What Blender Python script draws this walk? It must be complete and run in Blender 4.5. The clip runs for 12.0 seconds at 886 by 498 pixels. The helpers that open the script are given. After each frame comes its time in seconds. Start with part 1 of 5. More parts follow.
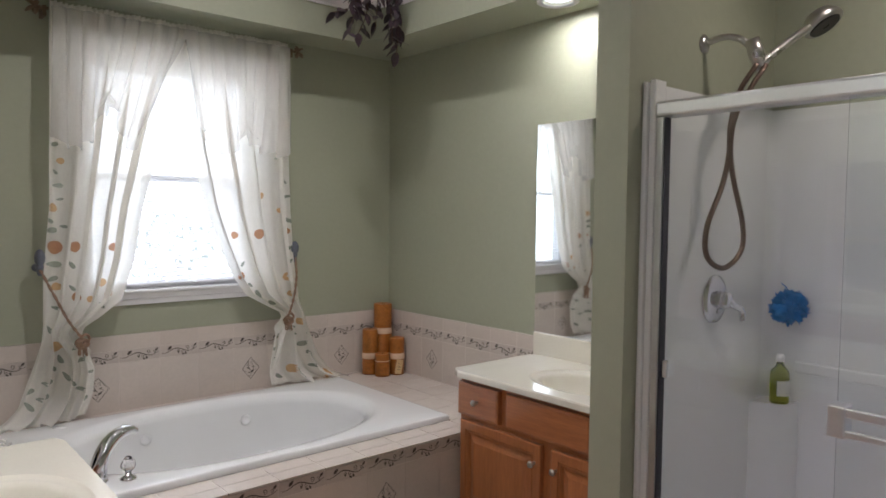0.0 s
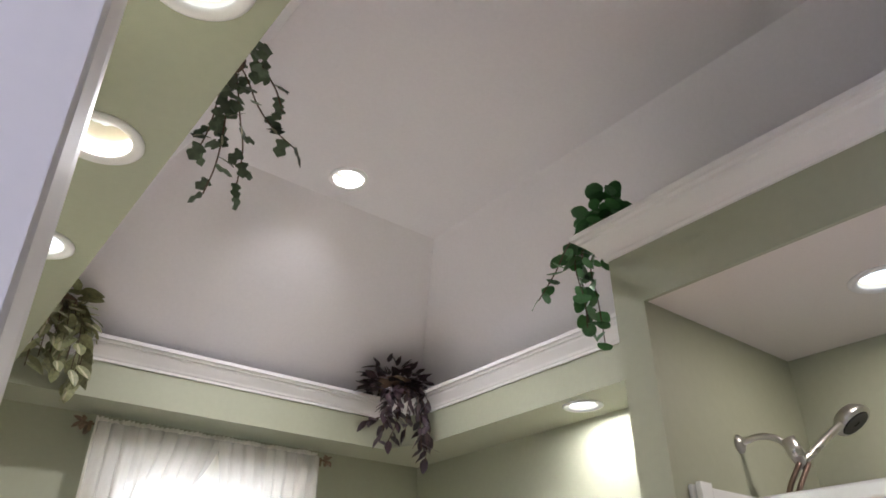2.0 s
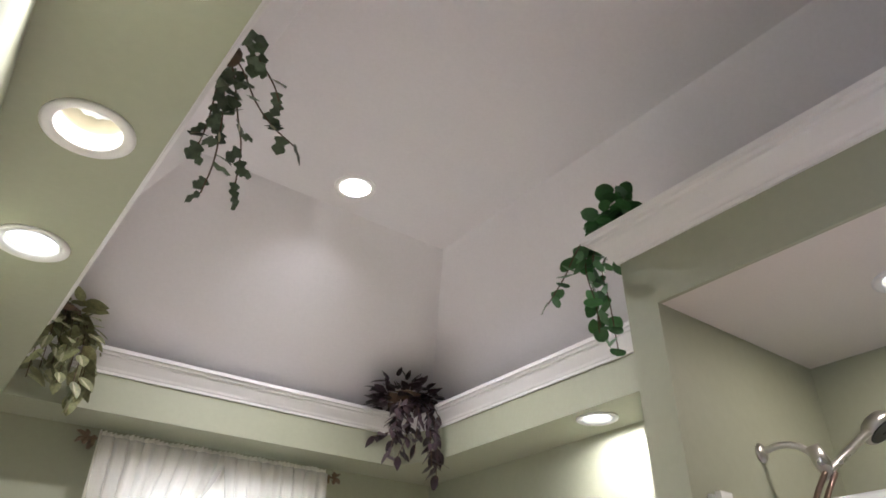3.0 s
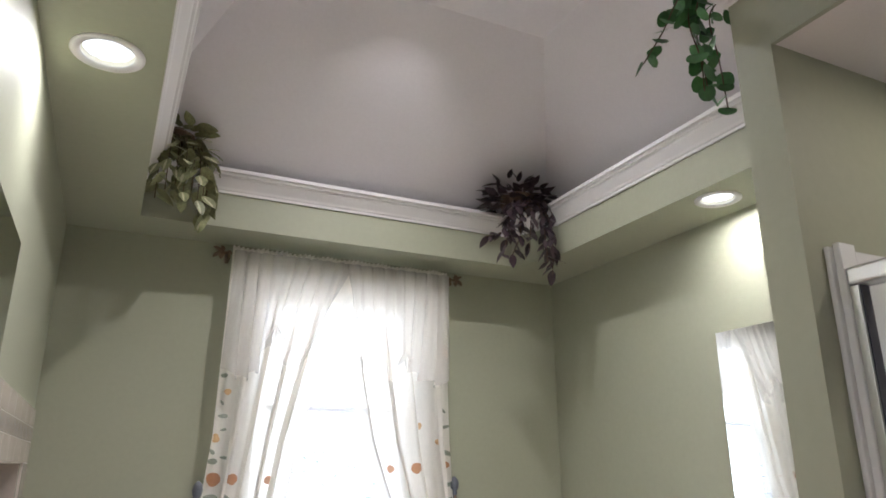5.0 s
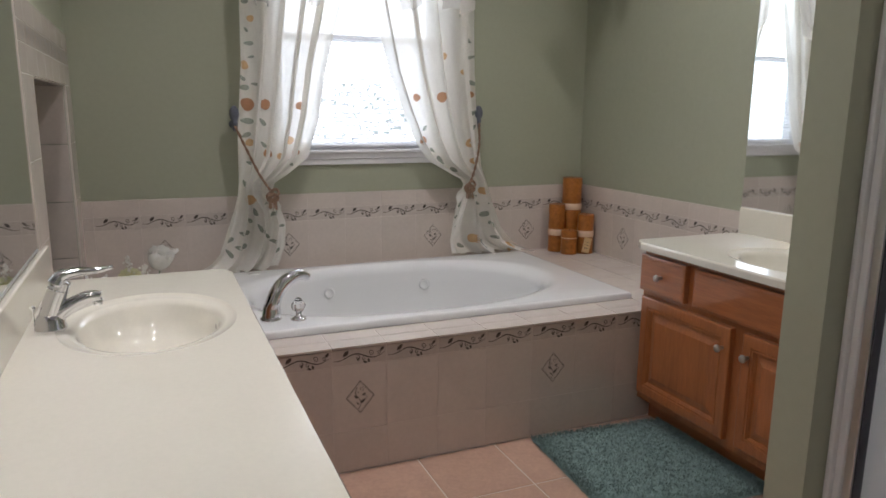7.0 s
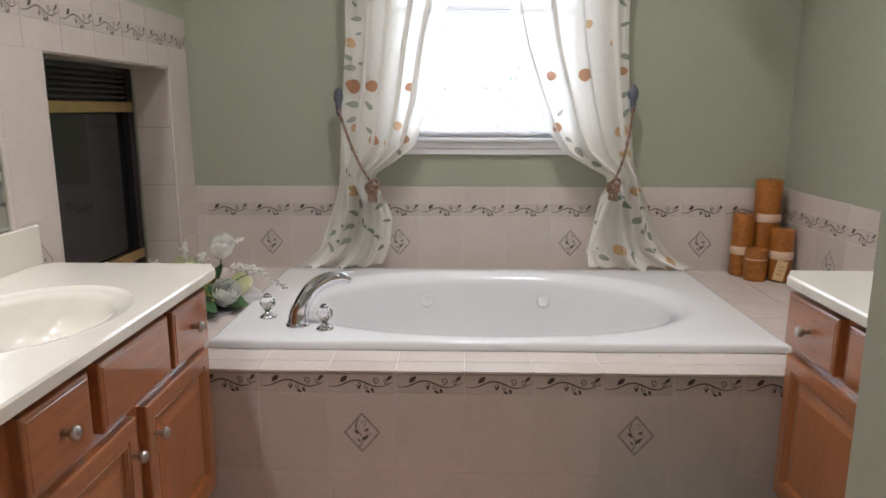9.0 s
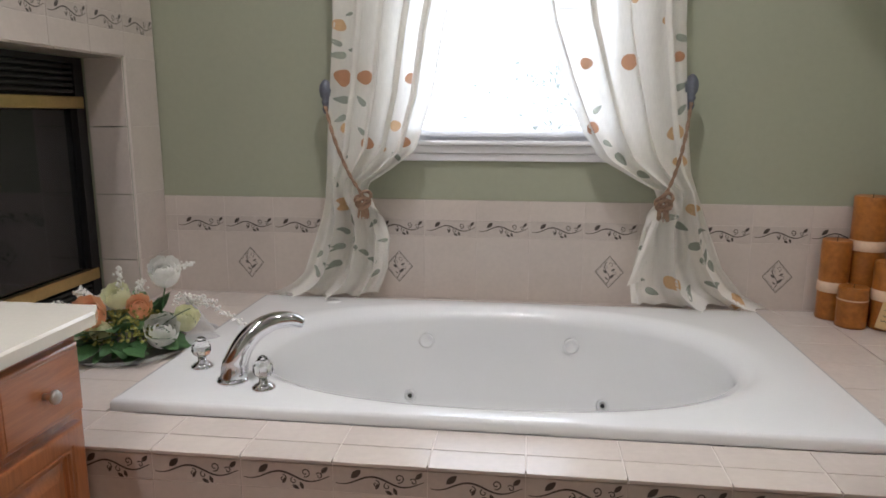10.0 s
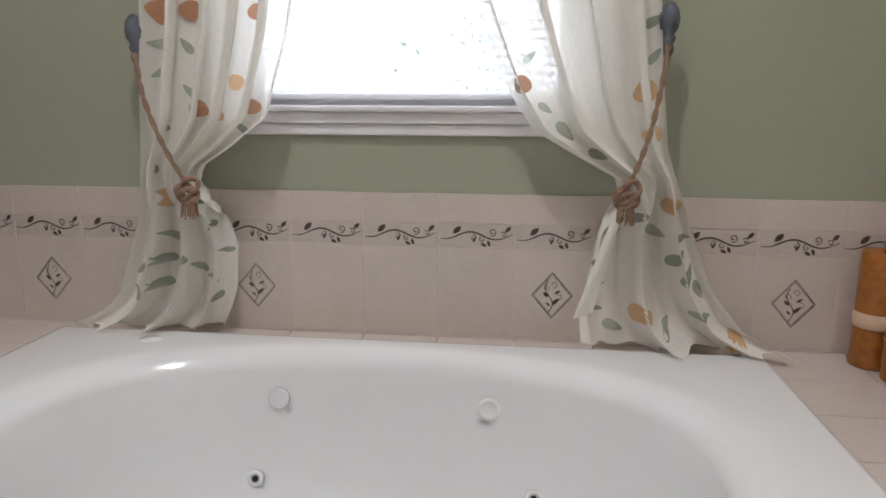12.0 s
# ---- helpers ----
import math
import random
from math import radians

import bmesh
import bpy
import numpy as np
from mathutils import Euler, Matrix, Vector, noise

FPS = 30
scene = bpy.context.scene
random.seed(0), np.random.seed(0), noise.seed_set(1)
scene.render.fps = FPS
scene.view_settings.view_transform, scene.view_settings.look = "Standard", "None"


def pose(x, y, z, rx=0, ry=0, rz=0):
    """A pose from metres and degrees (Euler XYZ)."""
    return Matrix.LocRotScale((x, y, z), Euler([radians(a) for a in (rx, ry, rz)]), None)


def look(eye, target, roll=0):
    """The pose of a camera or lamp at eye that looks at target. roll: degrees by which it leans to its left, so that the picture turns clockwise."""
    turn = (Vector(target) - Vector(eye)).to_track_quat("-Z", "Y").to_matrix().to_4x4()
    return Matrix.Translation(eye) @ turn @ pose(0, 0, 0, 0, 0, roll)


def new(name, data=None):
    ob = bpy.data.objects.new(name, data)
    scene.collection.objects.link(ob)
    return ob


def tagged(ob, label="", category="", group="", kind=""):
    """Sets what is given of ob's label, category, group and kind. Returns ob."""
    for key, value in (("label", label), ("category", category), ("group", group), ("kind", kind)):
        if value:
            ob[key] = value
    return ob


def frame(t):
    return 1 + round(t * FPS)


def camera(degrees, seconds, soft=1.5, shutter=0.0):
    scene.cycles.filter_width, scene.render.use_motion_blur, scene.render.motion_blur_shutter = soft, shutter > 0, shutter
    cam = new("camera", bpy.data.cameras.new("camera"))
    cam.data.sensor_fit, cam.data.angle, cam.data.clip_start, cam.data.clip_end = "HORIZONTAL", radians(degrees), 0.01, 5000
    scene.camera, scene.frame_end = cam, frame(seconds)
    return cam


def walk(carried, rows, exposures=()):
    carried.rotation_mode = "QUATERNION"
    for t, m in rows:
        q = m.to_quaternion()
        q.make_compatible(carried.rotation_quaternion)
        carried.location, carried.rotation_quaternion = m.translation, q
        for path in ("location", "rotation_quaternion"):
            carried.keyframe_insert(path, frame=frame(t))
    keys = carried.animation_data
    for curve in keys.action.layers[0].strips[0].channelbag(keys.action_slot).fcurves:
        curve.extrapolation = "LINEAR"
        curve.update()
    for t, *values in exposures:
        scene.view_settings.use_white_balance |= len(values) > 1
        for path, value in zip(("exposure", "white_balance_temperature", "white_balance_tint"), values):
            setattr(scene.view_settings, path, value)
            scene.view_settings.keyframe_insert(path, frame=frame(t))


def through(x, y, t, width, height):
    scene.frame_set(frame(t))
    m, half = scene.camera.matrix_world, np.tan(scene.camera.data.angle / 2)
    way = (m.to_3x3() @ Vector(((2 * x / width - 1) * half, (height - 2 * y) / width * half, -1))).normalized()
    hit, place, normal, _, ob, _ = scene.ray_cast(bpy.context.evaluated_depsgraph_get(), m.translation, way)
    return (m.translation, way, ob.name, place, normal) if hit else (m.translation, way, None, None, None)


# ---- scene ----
cam = camera(65.0, 12.0, soft=1.7)
PATH = [
    (0, (-1.335, -3.725, 1.515), (-0.035, -2.209, 1.411), 0.6),
    (0.5, (-1.356, -3.722, 1.5), (-0.087, -2.188, 1.689), 0.5),
    (1, (-1.377, -3.721, 1.521), (-0.144, -2.219, 1.993), 0.5),
    (1.5, (-1.383, -3.724, 1.524), (-0.213, -2.282, 2.267), 0.2),
    (2, (-1.388, -3.701, 1.514), (-0.292, -2.349, 2.499), -0.3),
    (2.5, (-1.364, -3.676, 1.505), (-0.302, -2.338, 2.549), -0.2),
    (4.5, (-1.11, -3.59, 1.415), (-0.216, -2.017, 2.267), -0.2),
    (5, (-1.088, -3.61, 1.389), (-0.272, -1.885, 1.988), 0.0),
    (5.5, (-1.081, -3.632, 1.359), (-0.282, -1.829, 1.692), 0.0),
    (6, (-1.118, -3.639, 1.335), (-0.305, -1.812, 1.388), 0.2),
    (6.5, (-1.115, -3.637, 1.315), (-0.31, -1.819, 1.098), 0.3),
    (7, (-1.052, -3.641, 1.308), (-0.293, -1.831, 0.92), 0.5),
    (7.2, (-0.993, -3.645, 1.31), (-0.269, -1.824, 0.909), 0.5),
    (8.8, (-0.19, -3.344, 1.206), (-0.09, -1.383, 0.824), 0.1),
    (9, (-0.12, -3.257, 1.237), (-0.166, -1.297, 0.841), 0.1),
    (9.5, (0.02, -2.968, 1.243), (-0.21, -1.022, 0.843), -0.0),
    (10, (0.092, -2.652, 1.203), (-0.147, -0.703, 0.822), 0.1),
    (10.5, (0.087, -2.342, 1.183), (-0.116, -0.39, 0.799), 0.1),
    (11, (0.145, -2.059, 1.149), (0.102, -0.095, 0.771), 0.2),
    (11.5, (0.261, -1.833, 1.132), (0.246, 0.126, 0.726), 0.2),
    (12, (0.328, -1.809, 1.115), (0.098, 0.133, 0.7), 0.2),
]
EXPOSURE = [(0, -0.40, 6120, 15), (0.6, -0.36, 6120, 15), (1.6, 0.16, 6120, 15), (2.6, 0.42, 6120, 15), (4.4, 0.28, 6120, 15), (5.4, -0.18, 6120, 15), (6.4, -0.48, 6120, 15), (7.2, -0.5, 6120, 15), (8.8, -0.1, 6120, 15), (10.0, -0.22, 6120, 15), (12, -0.22, 6120, 15)]
walk(cam, [(t, look(eye, target, roll)) for t, eye, target, roll in PATH], EXPOSURE)

# ---- light ----
world = bpy.data.worlds.new("world")
scene.world = world
world.use_nodes = True
wn = world.node_tree
sky = wn.nodes.new("ShaderNodeTexSky")
sky.sky_type, sky.sun_disc = "NISHITA", False
sky.sun_elevation, sky.sun_rotation = radians(50), radians(150)
wn.nodes["Background"].inputs["Strength"].default_value = 0.12
wn.links.new(sky.outputs["Color"], wn.nodes["Background"].inputs["Color"])


def lamp(name, kind, place, aim, power, colour, size=0.1, size_y=None, spread=180):
    data = bpy.data.lights.new(name, kind)
    data.energy, data.color = power, colour
    if kind == "AREA":
        data.shape = "RECTANGLE" if size_y else "DISK"
        data.size, data.spread = size, radians(spread)
        if size_y:
            data.size_y = size_y
    ob = new(name, data)
    ob.matrix_world = look(place, aim)
    return ob


DAY = (0.88, 0.94, 1.0)
BULB = (1.0, 0.965, 0.93)
CANS = [(1.195, -1.575), (-1.212, -1.67), (-1.212, -2.262), (-1.205, -2.825)]
LIGHT_A = (0.003, -1.257)
SOFFIT = 2.50
lamp("window_light", "AREA", (-0.4, 1.6, 1.9), (-0.4, 0, 1.9), 140, DAY, 4.0, 3.0)
for (cx, cy), watts, up, beam in zip(CANS, (6.5, 5.5, 3.0, 6), (-0.0095, -0.0095, 0.056, -0.0095), (175, 170, 104, 170)):
    lamp("can_light", "AREA", (cx, cy, SOFFIT + up), (cx, cy, 0), watts, BULB, 0.105, None, beam)
lamp("can_light", "AREA", (*LIGHT_A, 3.512), (*LIGHT_A, 0), 27, BULB, 0.115, None, 140)
lamp("can_light", "AREA", (0.83, -3.08, 2.456), (0.83, -3.08, 0), 3.8, (1.0, 0.90, 0.76), 0.105)

# added bluish fill beyond the doorway, brightens jamb and room; no window there
lamp("doorway_fill_light", "AREA", (-2.72, -3.5, 1.6), (-1.0, -3.5, 1.6), 36, (0.74, 0.73, 1.0), 1.0, 1.2)

# ---- materials ----


def material(name, colour, rough=0.5, metal=0.0, var=0.06, scale=6.0, fine=90.0, bump=0.0, bump_scale=200.0, spec=0.5, obj_random=0.0, coat=0.0, stretch=None):
    m = bpy.data.materials.new(name)
    m.use_nodes = True
    t = m.node_tree
    b = t.nodes["Principled BSDF"]
    b.inputs["Roughness"].default_value, b.inputs["Metallic"].default_value = rough, metal
    b.inputs["Specular IOR Level"].default_value = spec
    b.inputs["Coat Weight"].default_value = coat
    co = t.nodes.new("ShaderNodeTexCoord")
    src = co.outputs["Object"]
    if stretch:
        mp = t.nodes.new("ShaderNodeMapping")
        mp.inputs["Scale"].default_value = stretch
        t.links.new(src, mp.inputs["Vector"])
        src = mp.outputs["Vector"]
    if obj_random:
        oi = t.nodes.new("ShaderNodeObjectInfo")
        ad = t.nodes.new("ShaderNodeVectorMath")
        ad.operation = "ADD"
        t.links.new(src, ad.inputs[0])
        mu = t.nodes.new("ShaderNodeMath")
        mu.operation, mu.inputs[1].default_value = "MULTIPLY", 37.0
        t.links.new(oi.outputs["Random"], mu.inputs[0])
        t.links.new(mu.outputs[0], ad.inputs[1])
        src = ad.outputs[0]
    n1, n2 = t.nodes.new("ShaderNodeTexNoise"), t.nodes.new("ShaderNodeTexNoise")
    n1.inputs["Scale"].default_value, n2.inputs["Scale"].default_value = scale, fine
    n1.inputs["Detail"].default_value = n2.inputs["Detail"].default_value = 4
    t.links.new(src, n1.inputs["Vector"])
    t.links.new(src, n2.inputs["Vector"])
    s = t.nodes.new("ShaderNodeMath")
    s.operation = "ADD"
    t.links.new(n1.outputs["Fac"], s.inputs[0])
    t.links.new(n2.outputs["Fac"], s.inputs[1])
    r = t.nodes.new("ShaderNodeMapRange")
    r.inputs["From Min"].default_value, r.inputs["From Max"].default_value = 0.6, 1.4
    r.inputs["To Min"].default_value, r.inputs["To Max"].default_value = 1 - var, 1 + var
    t.links.new(s.outputs[0], r.inputs["Value"])
    out = r.outputs["Result"]
    if obj_random:
        m2 = t.nodes.new("ShaderNodeMapRange")
        m2.inputs["To Min"].default_value, m2.inputs["To Max"].default_value = 1 - obj_random, 1 + obj_random
        t.links.new(oi.outputs["Random"], m2.inputs["Value"])
        mm = t.nodes.new("ShaderNodeMath")
        mm.operation = "MULTIPLY"
        t.links.new(out, mm.inputs[0])
        t.links.new(m2.outputs["Result"], mm.inputs[1])
        out = mm.outputs[0]
    v = t.nodes.new("ShaderNodeVectorMath")
    v.operation = "SCALE"
    v.inputs[0].default_value = colour
    t.links.new(out, v.inputs["Scale"])
    t.links.new(v.outputs["Vector"], b.inputs["Base Color"])
    rr = t.nodes.new("ShaderNodeMapRange")
    rr.inputs["To Min"].default_value, rr.inputs["To Max"].default_value = max(rough - 0.05, 0.0), min(rough + 0.05, 1.0)
    t.links.new(n1.outputs["Fac"], rr.inputs["Value"])
    t.links.new(rr.outputs["Result"], b.inputs["Roughness"])
    if bump:
        n3 = t.nodes.new("ShaderNodeTexNoise")
        n3.inputs["Scale"].default_value, n3.inputs["Detail"].default_value = bump_scale, 3
        t.links.new(src, n3.inputs["Vector"])
        bp = t.nodes.new("ShaderNodeBump")
        bp.inputs["Strength"].default_value, bp.inputs["Distance"].default_value = bump, 0.002
        t.links.new(n3.outputs["Fac"], bp.inputs["Height"])
        t.links.new(bp.outputs["Normal"], b.inputs["Normal"])
    return m


def glass(name, colour=(1, 1, 1), rough=0.0, ior=1.45):
    m = bpy.data.materials.new(name)
    m.use_nodes = True
    b = m.node_tree.nodes["Principled BSDF"]
    b.inputs["Base Color"].default_value = (*colour, 1)
    b.inputs["Transmission Weight"].default_value = 1.0
    b.inputs["Roughness"].default_value, b.inputs["IOR"].default_value = rough, ior
    return m


def glow(name, colour, strength):
    m = bpy.data.materials.new(name)
    m.use_nodes = True
    b = m.node_tree.nodes["Principled BSDF"]
    b.inputs["Base Color"].default_value = (0.02, 0.02, 0.02, 1)
    b.inputs["Emission Color"].default_value = (*colour, 1)
    b.inputs["Emission Strength"].default_value = strength
    return m


def sheer(name, colour, through=0.19, open_=0.075):
    """Thin woven cloth: part diffuse, part translucent, a little see-through."""
    m = bpy.data.materials.new(name)
    m.use_nodes = True
    t = m.node_tree
    for n in list(t.nodes):
        t.nodes.remove(n)
    out = t.nodes.new("ShaderNodeOutputMaterial")
    d, tr, tp = t.nodes.new("ShaderNodeBsdfDiffuse"), t.nodes.new("ShaderNodeBsdfTranslucent"), t.nodes.new("ShaderNodeBsdfTransparent")
    co = t.nodes.new("ShaderNodeTexCoord")
    n = t.nodes.new("ShaderNodeTexNoise")
    n.inputs["Scale"].default_value, n.inputs["Detail"].default_value = 60, 5
    mp = t.nodes.new("ShaderNodeMapping")
    mp.inputs["Scale"].default_value = (3, 3, 0.6)
    t.links.new(co.outputs["Object"], mp.inputs["Vector"])
    t.links.new(mp.outputs["Vector"], n.inputs["Vector"])
    r = t.nodes.new("ShaderNodeMapRange")
    r.inputs["To Min"].default_value, r.inputs["To Max"].default_value = 0.9, 1.06
    t.links.new(n.outputs["Fac"], r.inputs["Value"])
    v = t.nodes.new("ShaderNodeVectorMath")
    v.operation = "SCALE"
    v.inputs[0].default_value = colour
    t.links.new(r.outputs["Result"], v.inputs["Scale"])
    for s in (d, tr):
        t.links.new(v.outputs["Vector"], s.inputs["Color"])
    a, b = t.nodes.new("ShaderNodeMixShader"), t.nodes.new("ShaderNodeMixShader")
    a.inputs[0].default_value, b.inputs[0].default_value = through, open_
    t.links.new(d.outputs[0], a.inputs[1])
    t.links.new(tr.outputs[0], a.inputs[2])
    t.links.new(a.outputs[0], b.inputs[1])
    t.links.new(tp.outputs[0], b.inputs[2])
    t.links.new(b.outputs[0], out.inputs[0])
    return m


PAINT = material("sage_paint", (0.364, 0.376, 0.276), 0.55, var=0.04, scale=1.6, fine=40, bump=0.06, bump_scale=160)
CEIL = material("ceiling_paint", (0.85, 0.815, 0.84), 0.8, var=0.03, scale=1.5, fine=60, bump=0.08, bump_scale=220)
TRIM = material("white_trim", (0.80, 0.78, 0.78), 0.35, var=0.02, scale=4, fine=80)
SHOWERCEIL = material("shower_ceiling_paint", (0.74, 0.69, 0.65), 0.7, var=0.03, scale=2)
TILE = material("cream_tile", (0.62, 0.545, 0.485), 0.22, var=0.05, scale=9, fine=60, obj_random=0.03, coat=0.2)
GROUT = material("grout", (0.68, 0.61, 0.555), 0.9, var=0.05, bump=0.2)
INK = material("tile_print", (0.06, 0.045, 0.035), 0.35, var=0.2, scale=60)
INKGREY = material("tile_print_grey", (0.085, 0.07, 0.06), 0.35, var=0.2, scale=60)
FLOORTILE = material("terracotta_beige_tile", (0.47, 0.30, 0.22), 0.42, var=0.14, scale=10, fine=70, obj_random=0.05, bump=0.1, bump_scale=60)
ACRYLIC = material("white_acrylic", (0.81, 0.81, 0.80), 0.12, var=0.01, coat=0.4)
MARBLE = material("cream_cultured_marble", (0.75, 0.71, 0.61), 0.07, var=0.03, scale=5, coat=0.4)
OAK = material("honey_oak", (0.37, 0.126, 0.038), 0.3, var=0.26, scale=5, fine=34, stretch=(7, 7, 0.5), bump=0.05, coat=1.0)
OAKH = material("honey_oak_rail", (0.36, 0.12, 0.036), 0.3, var=0.26, scale=5, fine=34, stretch=(0.5, 7, 7), bump=0.05, coat=1.0)
CHROME = material("chrome", (0.75, 0.75, 0.77), 0.07, 1.0, var=0.02)
NICKEL = material("satin_nickel", (0.55, 0.53, 0.50), 0.28, 1.0, var=0.05)
ALU = material("bright_aluminium", (0.76, 0.76, 0.76), 0.38, 1.0, var=0.03)
DARKGASKET = material("dark_gasket", (0.05, 0.05, 0.06), 0.5)
MIRROR = material("mirror_glass", (0.86, 0.88, 0.87), 0.01, 1.0, var=0.0)
GLASS = glass("clear_glass", (0.96, 0.98, 0.97))
CRYSTAL = glass("clear_acrylic", (0.97, 0.97, 0.98), 0.02, 1.49)
BLACK = material("black_enamel", (0.012, 0.011, 0.011), 0.4, var=0.2)
FIREGLASS = material("dark_fire_glass", (0.012, 0.012, 0.013), 0.06, var=0.1)
BRASS = material("brass_strip", (0.62, 0.45, 0.20), 0.3, 1.0, var=0.1, scale=20)
CLOTH = sheer("ivory_sheer", (0.96, 0.935, 0.875), 0.27, 0.13)
OVERLAY = sheer("thin_ivory_sheer", (0.94, 0.92, 0.89), 0.5, 0.46)
ORANGE = sheer("orange_embroidery", (0.60, 0.32, 0.18), 0.3, 0.12)
PEACH = sheer("peach_embroidery", (0.86, 0.57, 0.31), 0.3, 0.25)
LEAFG = sheer("sage_embroidery", (0.45, 0.50, 0.42), 0.4, 0.32)
ROPE = material("tan_rope", (0.29, 0.18, 0.115), 0.85, var=0.25, scale=120, bump=0.5, bump_scale=300)
IRON = material("bronze_iron", (0.19, 0.13, 0.085), 0.5, 0.6, var=0.2)
SLATE = material("slate_blue_resin", (0.12, 0.13, 0.16), 0.5, var=0.25, scale=60)
VINYL = material("white_vinyl", (0.82, 0.82, 0.84), 0.4, var=0.02)
MAT = material("teal_pile", (0.19, 0.27, 0.255), 0.95, var=0.45, scale=38, fine=120, bump=0.6, bump_scale=260)
WAX = material("amber_wax", (0.36, 0.125, 0.02), 0.4, var=0.35, scale=14, fine=60, bump=0.12, bump_scale=80)
PALE = material("pale_raffia", (0.72, 0.52, 0.36), 0.8, var=0.1)
SPONGE = material("blue_mesh_sponge", (0.02, 0.22, 0.55), 0.7, var=0.3, scale=40)
SOAP = glass("green_soap", (0.50, 0.58, 0.10), 0.05, 1.4)
HOSE = material("bronze_hose", (0.20, 0.14, 0.11), 0.3, 0.9, var=0.1, bump=0.5, bump_scale=500)
STEM = material("plant_stem", (0.09, 0.055, 0.03), 0.8)
IVY = material("ivy_leaf", (0.045, 0.15, 0.04), 0.45, var=0.3, scale=30, obj_random=0.35)
PURPLE = material("wandering_leaf", (0.035, 0.02, 0.028), 0.4, var=0.5, scale=30, obj_random=0.5)
VARIEG = material("variegated_leaf", (0.25, 0.26, 0.13), 0.5, var=0.45, scale=40, obj_random=0.35)
VEIN = material("pale_leaf_vein", (0.08, 0.05, 0.055), 0.5)
VEINC = material("cream_leaf_edge", (0.52, 0.50, 0.32), 0.5)
IVY2 = material("small_ivy_leaf", (0.075, 0.11, 0.06), 0.5, var=0.4, scale=40, obj_random=0.4)
PETALW = sheer("white_petal", (0.96, 0.95, 0.91), 0.42, 0.0)
PETALO = sheer("peach_petal", (0.96, 0.60, 0.37), 0.42, 0.0)
PETALY = sheer("pale_yellow_petal", (0.92, 0.92, 0.68), 0.42, 0.0)
GREENS = material("bouquet_leaf", (0.06, 0.14, 0.05), 0.5, var=0.3, scale=40)
BUDS = material("olive_bud", (0.28, 0.28, 0.07), 0.7, var=0.3, scale=60)
SLAT = sheer("white_blind_slat", (0.92, 0.92, 0.93), 0.5, 0.0)
TULLE = sheer("white_tulle", (0.85, 0.85, 0.85), 0.4, 0.55)
CLEAR = sheer("clear_plastic", (0.85, 0.87, 0.87), 0.3, 0.72)
BULBGLOW = glow("bulb_glow", (0.9, 0.98, 1.0), 2.2)
BULBDIM = glow("dim_bulb_glow", (0.86, 0.98, 1.0), 0.3)
BULBDIM.node_tree.nodes["Principled BSDF"].inputs["Base Color"].default_value = (0.6, 0.62, 0.62, 1)
REFLECTOR = material("can_reflector", (0.76, 0.71, 0.58), 0.4, 0.2, var=0.03)
OUTSIDE = glow("outdoor_haze", (0.9, 0.95, 1.0), 2.0)
# leaf colour is emitted: a flat pale glow in place of daylight on foliage
SHRUB = glow("foliage_daylight_glow", (0.60, 0.68, 0.65), 1.05)
TAG = material("paper_tag", (0.66, 0.45, 0.22), 0.8)
BLACKHOLE = material("jet_black", (0.02, 0.02, 0.02), 0.5)

# ---- mesh helpers ----


def link(name, bm, mat, parent=None, smooth=False, kind=""):
    me = bpy.data.meshes.new(name)
    bm.normal_update()
    bm.to_mesh(me)
    bm.free()
    me.materials.append(mat)
    if smooth:
        for p in me.polygons:
            p.use_smooth = True
    ob = new(name, me)
    ob.parent = parent
    if kind:
        ob["kind"] = kind
    return ob


def part(name, bm, mat, parent, label="", smooth=False):
    return tagged(link(name, bm, mat, parent, smooth), label)


def thing(name, place, label, category, group=""):
    e = new(name)
    e.empty_display_size = 0.05
    e.location = place
    return tagged(e, label, category, group)


def twin(ob, name, parent, place, turn=(0, 0, 0), size=1.0):
    """A piece on the same mesh."""
    o = new(name, ob.data)
    o.parent = parent
    o.matrix_basis = Matrix.LocRotScale(place, Euler(turn), Vector((size, size, size)) if isinstance(size, (int, float)) else Vector(size))
    return o


def box(x0, x1, y0, y1, z0, z1, bevel=0.0, bm=None):
    b = bmesh.new() if bm is None else bm
    g = bmesh.ops.create_cube(b, size=1.0)["verts"]
    bmesh.ops.scale(b, vec=(x1 - x0, y1 - y0, z1 - z0), verts=g)
    bmesh.ops.translate(b, vec=((x0 + x1) / 2, (y0 + y1) / 2, (z0 + z1) / 2), verts=g)
    if bevel:
        e = list({e for v in g for e in v.link_edges})
        bmesh.ops.bevel(b, geom=e, offset=bevel, segments=2, profile=0.5, affect="EDGES")
    return b


def lathe(profile, n=24, bm=None, at=(0, 0, 0), axis="Z", cap=True):
    """Turned shape from (radius, height) pairs."""
    b = bmesh.new() if bm is None else bm
    rings = []
    for r, h in profile:
        ring = []
        for i in range(n):
            a = 2 * math.pi * i / n
            p = (r * math.cos(a), r * math.sin(a), h)
            if axis == "X":
                p = (p[2], p[0], p[1])
            elif axis == "Y":
                p = (p[0], p[2], -p[1])
            ring.append(b.verts.new((p[0] + at[0], p[1] + at[1], p[2] + at[2])))
        rings.append(ring)
    for a, c in zip(rings, rings[1:]):
        for i in range(n):
            b.faces.new((a[i], a[(i + 1) % n], c[(i + 1) % n], c[i]))
    if cap:
        b.faces.new(rings[0][::-1])
        b.faces.new(rings[-1])
    return b


